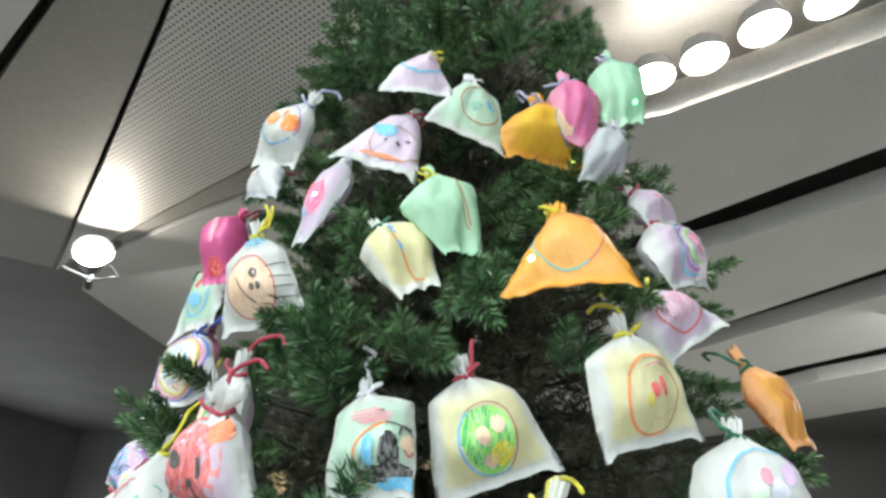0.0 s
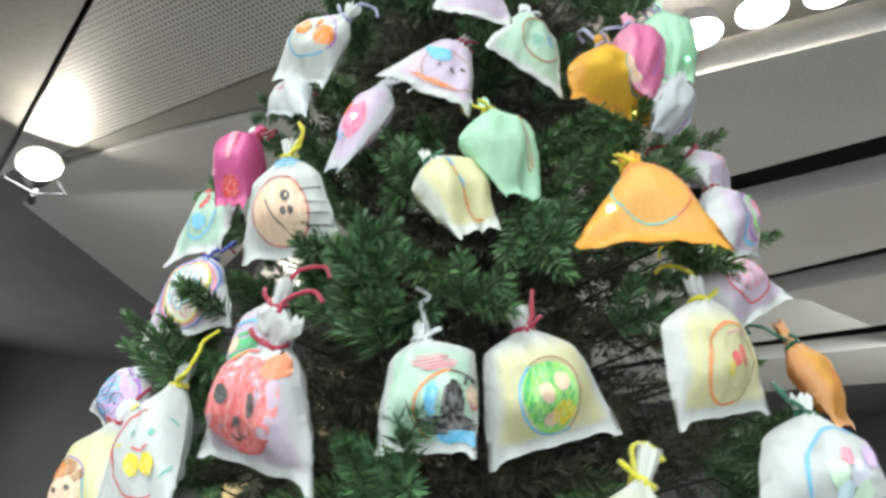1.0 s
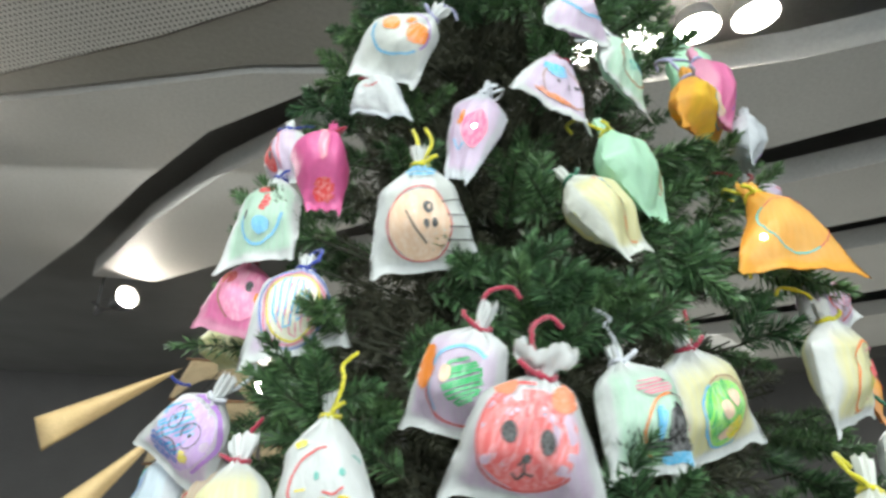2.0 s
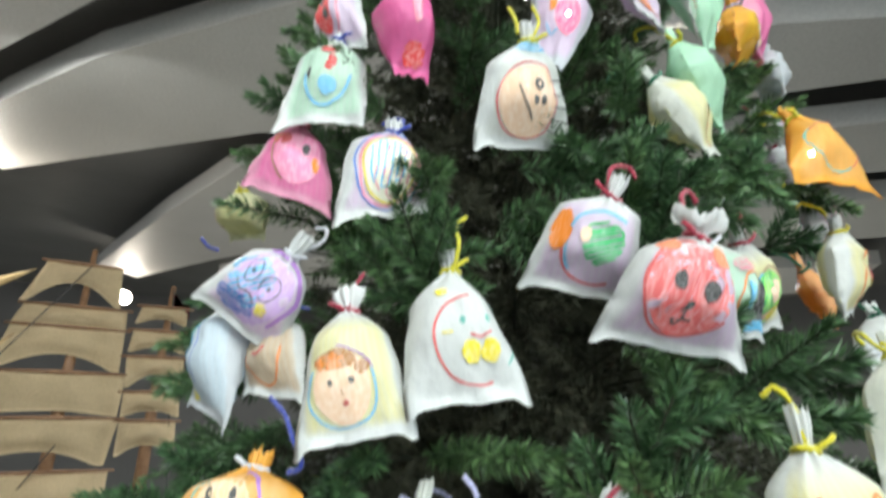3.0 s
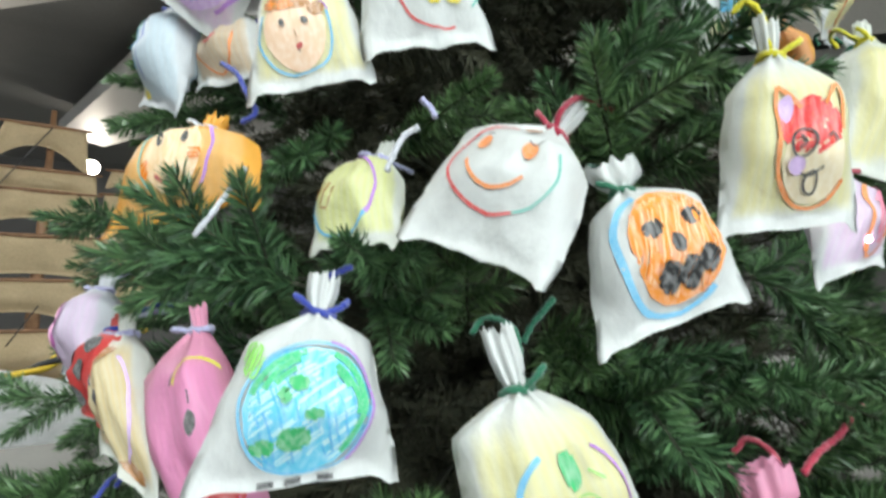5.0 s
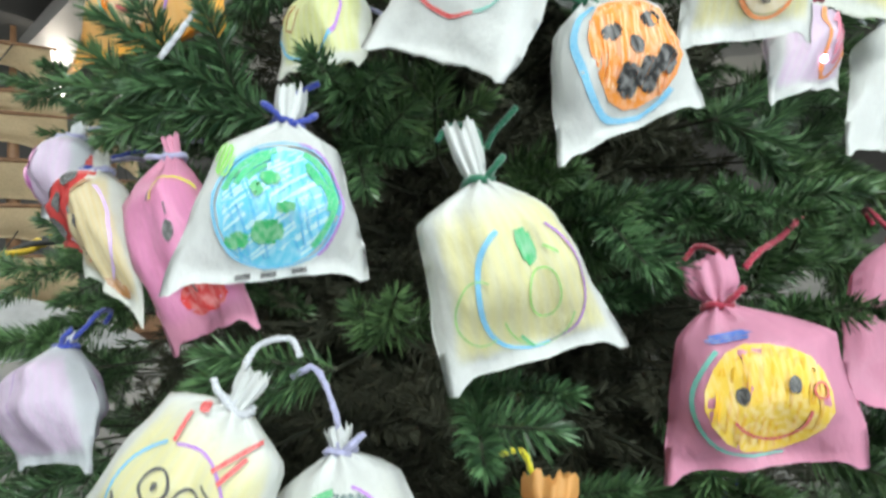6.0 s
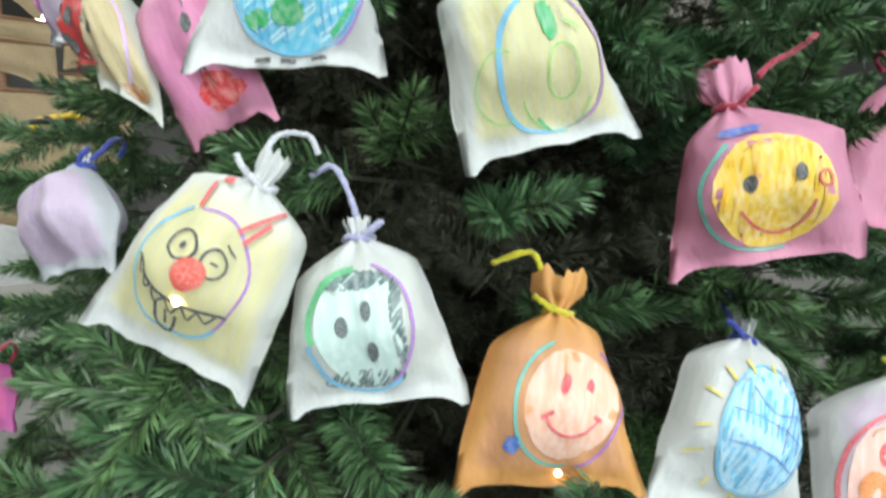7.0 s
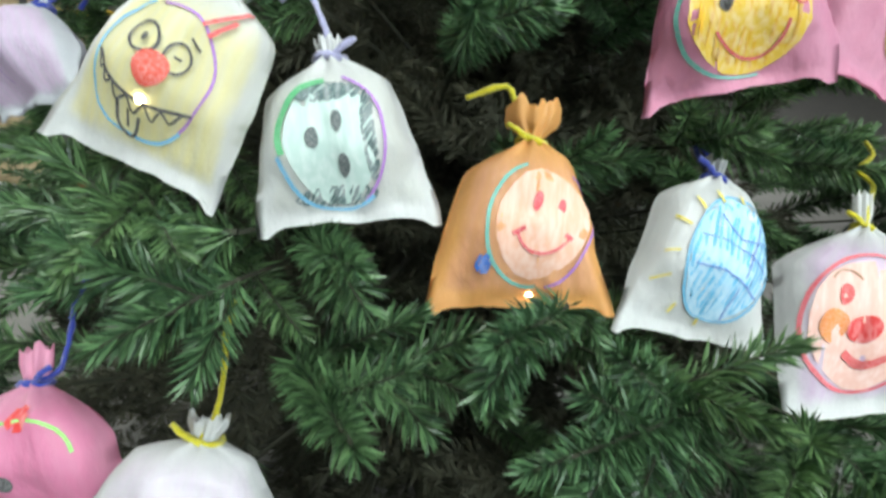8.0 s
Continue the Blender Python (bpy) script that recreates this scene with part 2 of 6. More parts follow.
structure("ceiling_panel_8", slab_mesh([(7.16, 19.14), (9.76, 13.54), (12.86, 9.24), (16.46, 4.64), (19.46, 6.64), (16.46, 12.14), (12.96, 17.64), (10.46, 22.64)], 5.40, 5.75), M_PANEL, "plain pale ceiling panel")
structure("floor", slab_mesh([(-18, -9), (24, -9), (24, 4.6), (-18, 4.6)], -0.30, 0.0), M_FLOOR, "grey stone floor of the gallery")
structure("floor_lower", slab_mesh([(-18, 4.6), (24, 4.6), (24, 28), (-18, 28)], -3.4, -3.1), M_HALL_FLOOR, "unseen lower hall floor, pale grey to bounce light upwards")
structure("wall_gallery_edge", slab_mesh([(-18, 4.4), (24, 4.4), (24, 4.59), (-18, 4.59)], -3.1, -0.31), M_WALL, "dark edge of the gallery floor")
structure("wall_north", slab_mesh([(-18, 28), (24, 28), (24, 28.3), (-18, 28.3)], -3.4, 6.6), M_WALL, "dark grey far wall of the hall")
structure("wall_east", slab_mesh([(24, -9), (24.3, -9), (24.3, 28), (24, 28)], -3.4, 6.6), M_WALL, "dark grey side wall of the hall")
structure("wall_west", slab_mesh([(-18.3, -9), (-18, -9), (-18, 28), (-18.3, 28)], -3.4, 6.6), M_WALL, "dark grey side wall of the hall")
# unseen wall behind the walk, left open for the front fill lamp
wall = bmesh.new()
for cx, cz, sx, sz in ((-12.75, 3.15, 10.5, 6.9), (13.25, 3.15, 21.5, 6.9), (-2.5, 0.0, 10.0, 0.6), (-2.5, 5.7, 10.0, 1.8)):
    box(wall, (cx, -9.15, cz), (sx, 0.3, sz))
structure("wall_south", wall, M_WALL, "dark grey unseen wall round the opening for the front fill")
win = structure("window_1", box(bmesh.new(), (-17.9, 19.5, 1.15), (0.1, 11.0, 2.3)), M_WINDOW, "bright daylit window strip in the dark wall")
win2 = structure("window_2", box(bmesh.new(), (-1.2, 16.0, -0.75), (1.5, 0.1, 0.8)), M_WINDOW, "bright low window strip behind the model ship")


def ceiling_lamp(place, radius):
    base = new("ceiling_lamp")
    base.location = place
    bm = bmesh.new()
    bmesh.ops.create_cone(bm, cap_ends=False, segments=28, radius1=radius * 1.1, radius2=radius * 0.9, depth=0.16)
    bmesh.ops.solidify(bm, geom=bm.faces[:], thickness=0.012)
    part("housing", bm, M_PANEL, base)
    bm = bmesh.new()
    bmesh.ops.create_circle(bm, cap_ends=True, segments=28, radius=radius)
    for v in bm.verts:
        v.co.z = -0.05
    part("lens", bm, M_LAMP, base, "glowing round lamp lens")
    return tagged(base, "round recessed ceiling lamp, glowing warm white", "lamp", "ceiling lamps")


for x, y in ((1.91, 2.72), (2.29, 2.47), (2.66, 2.13), (3.06, 1.83), (3.44, 1.53)):
    ceiling_lamp((x, y, 5.58), 0.19)


def spotlight(place, aim, radius, watts):
    base = new("spotlight")
    base.location = place
    turn = (Vector(aim) - Vector(place)).to_track_quat("-Z", "Y").to_matrix().to_4x4()
    bm = bmesh.new()
    bmesh.ops.create_cone(bm, cap_ends=False, segments=24, radius1=radius * 1.15, radius2=radius * 0.7, depth=0.34, matrix=turn @ Matrix.Translation((0, 0, 0.17)))
    bmesh.ops.create_cone(bm, cap_ends=True, segments=24, radius1=radius * 0.7, radius2=radius * 0.45, depth=0.12, matrix=turn @ Matrix.Translation((0, 0, 0.40)))
    part("can", smooth_all(bm), M_METAL, base, "black metal lamp can")
    bm = bmesh.new()
    bmesh.ops.create_circle(bm, cap_ends=True, segments=24, radius=radius, matrix=turn @ Matrix.Translation((0, 0, 0.03)))
    part("lens", bm, M_LAMP, base, "glowing lamp lens")
    bm = bmesh.new()
    tube(bm, [turn @ Vector((radius, 0, 0.3)), turn @ Vector((radius * 1.6, 0, 0.55)), turn @ Vector((0, 0, 0.75)), turn @ Vector((-radius * 1.6, 0, 0.55)), turn @ Vector((-radius, 0, 0.3))], 0.02)
    tube(bm, [turn @ Vector((0, 0, 0.75)), turn @ Vector((0, 0, 1.0))], 0.05)
    top = turn @ Vector((0, 0, 1.0))
    tube(bm, [top, (top.x, top.y, 6.3 - place[2])], 0.03)
    part("bracket", bm, M_METAL, base)
    data = bpy.data.lights.new("spot_light", "SPOT")
    data.energy, data.spot_size, data.spot_blend, data.color, data.shadow_soft_size = watts, radians(92), 0.8, (1.0, 0.9, 0.74), 0.1
    lamp = new("spot_light", data)
    lamp.matrix_world = look(Vector(place) + (Vector(aim) - Vector(place)).normalized() * 0.12, aim)
    return tagged(base, "black spotlight with a round glowing lens, aimed at the ceiling", "spotlight", "spotlights")


spotlight((-4.76, 5.49, 5.02), (-3.75, 3.75, 5.36), 0.22, 60)
spotlight((-2.54, 10.64, 5.00), (-1.24, 9.04, 5.40), 0.2, 32)
spotlight((0.58, 19.24, 4.75), (0.91, 16.24, 5.40), 0.22, 95)


# ---- the model ship ----
SHIP_Y = 11.0


def ship_point(az, el, y=SHIP_Y):
    d = (y + 0.97)
    return Vector((-0.85 + d * math.tan(radians(az)), y, 1.40 + d / math.cos(radians(az)) * math.tan(radians(el))))


def sail(parent, az0, az1, az2, az3, top, low, arch, belly, seed):
    """A square sail: its head from az0 to az1, its foot from az2 to az3, the foot cut to an arch."""
    rng = random.Random(seed)
    bm = bmesh.new()
    cols, rows = 18, 9
    grid = []
    for j in range(rows + 1):
        t = j / rows
        row = []
        for i in range(cols + 1):
            s = i / cols
            foot = low + arch * max(0.0, 1 - (2 * s - 1) ** 2 * 1.35)
            az = (az0 + (az1 - az0) * s) * (1 - t) + (az2 + (az3 - az2) * s) * t
            p = ship_point(az, top + (foot - top) * t)
            p.y += -belly * math.sin(math.pi * t) * math.sin(math.pi * s) + 0.03 * noise.noise(Vector((s * 5, t * 4, seed)))
            row.append(bm.verts.new(p))
        grid.append(row)
    for a, b in zip(grid, grid[1:]):
        for i in range(cols):
            bm.faces.new((a[i], a[i + 1], b[i + 1], b[i]))
    bmesh.ops.solidify(bm, geom=bm.faces[:], thickness=0.012)
    ob = part("sail", smooth_all(bm), M_SAIL, parent, "stained tan cloth square sail")
    yard = bmesh.new()
    a, b = ship_point(az0 - 0.45, top + 0.05), ship_point(az1 + 0.45, top + 0.05)
    mid = (a + b) / 2
    tube(yard, [a, mid, b], [0.02, 0.04, 0.02], 8)
    part("yard", smooth_all(yard), M_MAST, parent)
    return ob


def jib(parent, corners, seed):
    bm = bmesh.new()
    a, b, c = (ship_point(az, el, SHIP_Y - 0.8) for az, el in corners)
    k = 8
    grid = [[a.lerp(b, i / k).lerp(c.lerp(b, i / k), j / k) + Vector((0, -0.25 * math.sin(math.pi * i / k) * math.sin(math.pi * j / k), 0)) for i in range(k + 1)] for j in range(k + 1)]
    verts = [[bm.verts.new(p) for p in row] for row in grid]
    for r0, r1 in zip(verts, verts[1:]):
        for i in range(k):
            bm.faces.new((r0[i], r0[i + 1], r1[i + 1], r1[i]))
    bmesh.ops.remove_doubles(bm, verts=bm.verts, dist=0.001)
    bmesh.ops.solidify(bm, geom=bm.faces[:], thickness=0.012)
    part("jib", smooth_all(bm), M_JIB, parent, "golden tan triangular sail")


ship = new("sailing_ship")
tagged(ship, "large model sailing ship with stained tan cloth sails", "ship")
for az_top, az_low, el_top, seed in ((1.25, 0.3, 13.4, 1), (7.9, 7.3, 11.0, 2)):
    bm = bmesh.new()
    tube(bm, [ship_point(az_top, el_top, SHIP_Y + 0.12), ship_point((az_top + az_low) / 2, 0, SHIP_Y + 0.12), ship_point(az_low, -15.0, SHIP_Y + 0.12)], [0.045, 0.10, 0.14], 10)
    part("mast", smooth_all(bm), M_MAST, ship)
for n_, spec in enumerate((
        (-2.0, 3.6, -3.4, 3.9, 12.0, 8.6, 1.8, 0.08), (-3.0, 4.5, -3.7, 4.6, 8.4, 6.7, 0.2, 0.12), (-3.6, 4.6, -4.5, 4.6, 6.7, 3.2, 1.3, 0.08),
        (-4.2, 5.2, -5.0, 5.0, 3.0, -0.4, 0.4, 0.06), (-5.0, 5.2, -5.6, 4.6, -0.6, -4.3, 1.2, 0.08), (-5.2, 5.0, -5.6, 5.0, -4.7, -9.5, 0.8, 0.3),
        (5.6, 9.4, 5.2, 9.4, 9.0, 7.5, 0.5, 0.1), (5.2, 9.4, 5.0, 9.6, 6.9, 5.0, 0.5, 0.1), (5.0, 9.6, 5.2, 9.8, 4.6, 2.0, 1.2, 0.12),
        (5.2, 9.6, 5.2, 9.8, 1.6, -0.4, 0.5, 0.12), (5.2, 9.6, 5.2, 9.8, -0.8, -3.6, 0.9, 0.12))):
    sail(ship, *spec, n_ + 11)
for n_, corners in enumerate((((-13, 6.5), (-2.6, 11.3), (-12, 4.0)), ((-14, -3.0), (-3.2, 6.0), (-13, -7.5)), ((-11, -12.0), (-3.7, -2.2), (-8.0, -13.0)))):
    jib(ship, corners, n_)
bm = bmesh.new()
hull = [(-20, -13.2), (-8, -11.6), (4, -11.8), (16, -11.0), (14, -16.0), (-10, -16.4)]
low = [bm.verts.new(ship_point(a, e, SHIP_Y - 0.9 * math.cos(radians((a + 2) * 4.5)))) for a, e in hull]
back = [bm.verts.new(v.co + Vector((0, 1.9, 0))) for v in low]
bm.faces.new(low), bm.faces.new(back[::-1])
for i in range(6):
    bm.faces.new((low[i], low[(i + 1) % 6], back[(i + 1) % 6], back[i]))
bmesh.ops.recalc_face_normals(bm, faces=bm.faces)
bmesh.ops.bevel(bm, geom=bm.edges[:], offset=0.08, segments=2, affect="EDGES")
part("hull", bm, M_MAST, ship, "dark brown wooden hull")
bm = bmesh.new()
tube(bm, [ship_point(-3.2, -9.5, SHIP_Y - 0.2), ship_point(1.0, -2.6, SHIP_Y - 0.2)], 0.012)
tube(bm, [ship_point(-4.0, 4.0, SHIP_Y - 0.2), ship_point(1.2, 12.0, SHIP_Y - 0.2)], 0.012)
tube(bm, [ship_point(9.8, -8.0, SHIP_Y), ship_point(7.9, 10.8, SHIP_Y)], 0.012)
part("rigging", bm, M_BLACK, ship)
bm = bmesh.new()
grid = [[bm.verts.new(ship_point(8.0 + 1.5 * i / 6, 10.3 - 1.2 * j / 3 - 1.1 * i / 6 + 0.15 * math.sin(i * 1.4), SHIP_Y)) for i in range(7)] for j in range(4)]
for a, b in zip(grid, grid[1:]):
    for i in range(6):
        bm.faces.new((a[i], a[i + 1], b[i + 1], b[i]))
bmesh.ops.solidify(bm, geom=bm.faces[:], thickness=0.01)
part("flag", bm, M_RED, ship, "small dark red flag")

# plastic cover over the ship's deck
bm = bmesh.new()
rows = []
for j in range(15):
    t = j / 14
    row = []
    for i in range(33):
        s = i / 32 * 2 - 1
        top = -1.35 + 1.75 * math.sqrt(max(0.0, 1 - (s * 0.98) ** 2))
        p = Vector((-2.6 + 3.6 * s, 7.6 - 1.6 * t, -3.1 + (top + 3.1) * (1 - t ** 2.2)))
        p.y += 0.10 * noise.noise(Vector((s * 9, t * 1.5, 2.0)))
        row.append(bm.verts.new(p))
    rows.append(row)
for a, b in zip(rows, rows[1:]):
    for i in range(32):
        bm.faces.new((a[i], a[i + 1], b[i + 1], b[i]))
bmesh.ops.solidify(bm, geom=bm.faces[:], thickness=0.01)
cover = new("plastic_cover", mesh_of("plastic_cover", smooth_all(bm), M_PLASTIC))
tagged(cover, "domed sheet of pale grey translucent plastic", "cover")

# black and yellow guy rope of the tree
rope = new("guy_rope")
tagged(rope, "black and yellow twisted guy rope tied to the tree", "rope")
ends = [Vector(p) for p in ((-4.6, -1.75, 0.02), (-0.94, 0.44, 1.06), (-0.74, 0.58, 1.12), (-0.10, 1.02, 1.30), (-0.02, 0.03, 1.45))]
track = curve_points(ends, 420)
for k, (name, mat) in enumerate((("black_strand", M_BLACK), ("yellow_strand", M_YELLOW))):
    bm = bmesh.new()
    pts = []
    for i, p in enumerate(track):
        d = (track[min(i + 1, 419)] - track[max(i - 1, 0)]).normalized()
        a = i * 0.55 + k * math.pi
        side = d.orthogonal().normalized()
        pts.append(p + (side * math.cos(a) + d.cross(side) * math.sin(a)) * 0.006)
    tube(bm, pts, 0.007, 6)
    part(name, smooth_all(bm), mat, rope)


# ---- paper bags ----
BAGS = []
WHITE, SILVER, PALE = (0.73, 0.75, 0.74), (0.58, 0.61, 0.64), (0.71, 0.73, 0.68)
C_YELLOW, C_LILAC, C_MINT, C_PINK = (0.84, 0.78, 0.36), (0.74, 0.56, 0.76), (0.50, 0.78, 0.58), (0.74, 0.33, 0.47)
C_MAGENTA, C_ORANGE, C_APRICOT = (0.76, 0.16, 0.38), (0.86, 0.44, 0.08), (0.84, 0.44, 0.20)
K, RED, ORANGE, BLUE, SKY = (0.03, 0.03, 0.03), (0.72, 0.06, 0.06), (0.85, 0.25, 0.03), (0.08, 0.20, 0.62), (0.15, 0.52, 0.80)
GREEN, LIME, PURPLE, YELLOW, BROWN = (0.06, 0.45, 0.16), (0.30, 0.72, 0.14), (0.42, 0.16, 0.60), (0.85, 0.70, 0.05), (0.42, 0.20, 0.07)
PINK, PEACH, TEAL, LILAC = (0.82, 0.26, 0.36), (0.84, 0.58, 0.40), (0.12, 0.50, 0.42), (0.62, 0.42, 0.74)
W_YELLOW, W_RED, W_BLUE, W_WHITE = (0.78, 0.70, 0.02), (0.45, 0.02, 0.06), (0.03, 0.06, 0.42), (0.72, 0.74, 0.80)
W_LILAC, W_GREEN = (0.48, 0.48, 0.72), (0.01, 0.16, 0.08)


def ease(x):
    x = min(1.0, max(0.0, x))
    return x * x * (3 - 2 * x)


class Skin:
    """The sheet of one bag: half width w, height h, bottom slope, the shoulder on each side, and its own creases."""

    def __init__(self, w, h, slope, seed, plump, shoulders, puff):
        self.w, self.h, self.slope, self.seed, self.plump, self.puff = w / 2, h, slope, seed * 7.31, plump, puff
        self.shoulders = shoulders
        self.neck = max(0.0075, 0.11 * self.w)

    def half(self, v, u=0.0):
        """Half width at v: from the tied neck over the rounded shoulder to the foot."""
        if v < 0:
            return self.neck + self.w * self.puff * ease(-v / 0.16)
        wide, high = self.shoulders[2:] if u > 0 else self.shoulders[:2]
        wide *= self.w
        if v < high:
            t = v / high
            return self.neck + (wide - self.neck) * (0.55 * t + 0.45 * math.sin(t * math.pi / 2))
        t = (v - high) / (1 - high)
        return wide + (self.w - wide) * t + 0.10 * self.w * t * (1 - t)

    def bulge(self, v):
        if v < 0:
            return self.neck * 0.9 + self.w * 0.4 * self.puff * ease(-v / 0.16)
        return self.plump * ease((v + 0.06) / 0.34) * (1 - ease((v - 0.50) / 0.44)) + self.neck * 0.9 * (1 - ease(v / 0.2)) + 0.0015

    def at(self, u, v, front=True, lift=0.0):
        hw = self.half(v, u)
        ear = ease((abs(u) - 0.78) / 0.06) + 0.35 * noise.noise(Vector((u * 3, 0.3, self.seed)))
        drop = v * (1 - 0.056 * (1 - ear) * ease((v - 0.80) / 0.2)) if v > 0 else v
        round_ = max(0.0, 1 - abs(u) ** 2.4) ** 0.62
        y = self.bulge(v) * round_ * (-1 if front else 0.8)
        fold = math.exp(-abs(v) * 6.5) if v >= 0 else 0.5
        y += 0.0042 * fold * math.sin(u * 10 + self.seed) * min(1.0, 4 * (1 - abs(u)) + 0.3)
        q = Vector((u * 2.2, v * 2.6, self.seed + (0 if front else 40 * (1 - ease((v - 0.6) / 0.2)))))
        flat = ease((v - 0.1) / 0.25)
        y += 0.010 * noise.noise(q) * flat * (0.4 + 0.6 * round_) + 0.0028 * noise.noise(q * 3.4) * flat
        if v > 0.84:
            y += 0.006 * ease((v - 0.84) / 0.16) * noise.noise(Vector((u * 3, 7.7, self.seed)))
        x = u * hw + 0.004 * noise.noise(Vector((v * 4, u, self.seed + 9))) * flat
        z = -drop * self.h + self.slope * u * ease((v - 0.25) / 0.75)
        if v < -0.08:
            z += 0.012 * noise.noise(Vector((u * 5, self.seed, 1.0 if front else 5.0)))
        return Vector((x, y - (lift if front else -lift), z))

    def pen(self, a, v, lift=0.0011):
        return self.at(max(-0.97, min(0.97, a * self.w / max(self.half(v, a), 1e-4))), v, True, lift)


def ribbon(bm, skin, path, width, lift):
    """A pen stroke: a narrow band that lies on the sheet."""
    if len(path) < 2:
        return
    left, right = [], []
    k = skin.h / skin.w
    for i, (a, v) in enumerate(path):
        a0, v0 = path[max(i - 1, 0)]
        a1, v1 = path[min(i + 1, len(path) - 1)]
        dx, dv = a1 - a0, (v1 - v0) * k
        n_ = math.hypot(dx, dv) or 1.0
        ox, ov = -dv / n_ * width / skin.w / 2, dx / n_ * width / skin.h / 2
        left.append(bm.verts.new(skin.pen(a + ox, v + ov, lift)))
        right.append(bm.verts.new(skin.pen(a - ox, v - ov, lift)))
    for i in range(len(path) - 1):
        bm.faces.new((left[i], left[i + 1], right[i + 1], right[i]))


def stroke(bm, skin, d, rng, lift):
    kind, nums = d[0], d[2:]
    if kind != "dot":
        nums = (*nums[:-1], nums[-1] * (0.8 if kind == "hatch" else 0.62))
    if kind in ("ring", "arc"):
        if kind == "ring":
            cx, cv, rx, rv, width = nums
            a0, a1 = 0.3, 6.6
        else:
            cx, cv, rx, rv, a0, a1, width = nums
            a0, a1 = radians(a0), radians(a1)
        steps = max(8, int(abs(a1 - a0) * 7))
        wob = rng.uniform(0, 6)
        path = []
        for i in range(steps + 1):
            a = a0 + (a1 - a0) * i / steps
            g = 1 + 0.025 * math.sin(3 * a + wob)
            path.append((cx + rx * g * math.cos(a), cv - rv * g * math.sin(a)))
        ribbon(bm, skin, path, width, lift)
    elif kind == "line":
        pts, width = nums
        path = [(p.x, p.y) for p in curve_points([(a, v, 0) for a, v in pts], max(6, 5 * len(pts)))]
        ribbon(bm, skin, path, width, lift)
    elif kind == "dot":
        cx, cv, rx, rv = nums
        rings = [[(cx + rx * f * math.cos(a), cv - rv * f * math.sin(a) * (1 + 0.06 * math.sin(3 * a + cx * 9))) for a in (2 * math.pi * k / 18 for k in range(18))] for f in (0.25, 0.5, 0.75, 1.0)]
        centre = bm.verts.new(skin.pen(cx, cv, lift))
        rows = [[bm.verts.new(skin.pen(a, v, lift)) for a, v in r] for r in rings]
        for k in range(18):
            bm.faces.new((centre, rows[0][k], rows[0][(k + 1) % 18]))
        for r0, r1 in zip(rows, rows[1:]):
            for k in range(18):
                bm.faces.new((r0[k], r1[k], r1[(k + 1) % 18], r0[(k + 1) % 18]))
    elif kind == "hatch":
        cx, cv, rx, rv, angle, count, width = nums
        ca, sa = math.cos(radians(angle)), math.sin(radians(angle))
        path = []
        for i in range(count):
            o = -0.96 + 1.92 * (i + 0.5) / count + rng.uniform(-0.05, 0.05)
            m = math.sqrt(max(0.02, 1 - o * o)) * rng.uniform(0.84, 1.0)
            for j in range(7):
                s = (-1 + 2 * j / 6) * m * (1 if i % 2 else -1)
                x, y = s * ca - (o + 0.02 * math.sin(j * 1.3)) * sa, s * sa + o * ca
                path.append((cx + rx * x, cv - rv * y))
        ribbon(bm, skin, path, width, lift)


PEN_NAMES = {"ring": "pen_ring", "arc": "pen_arc", "line": "pen_line", "dot": "pen_or_glow_spot", "hatch": "pen_scribble"}


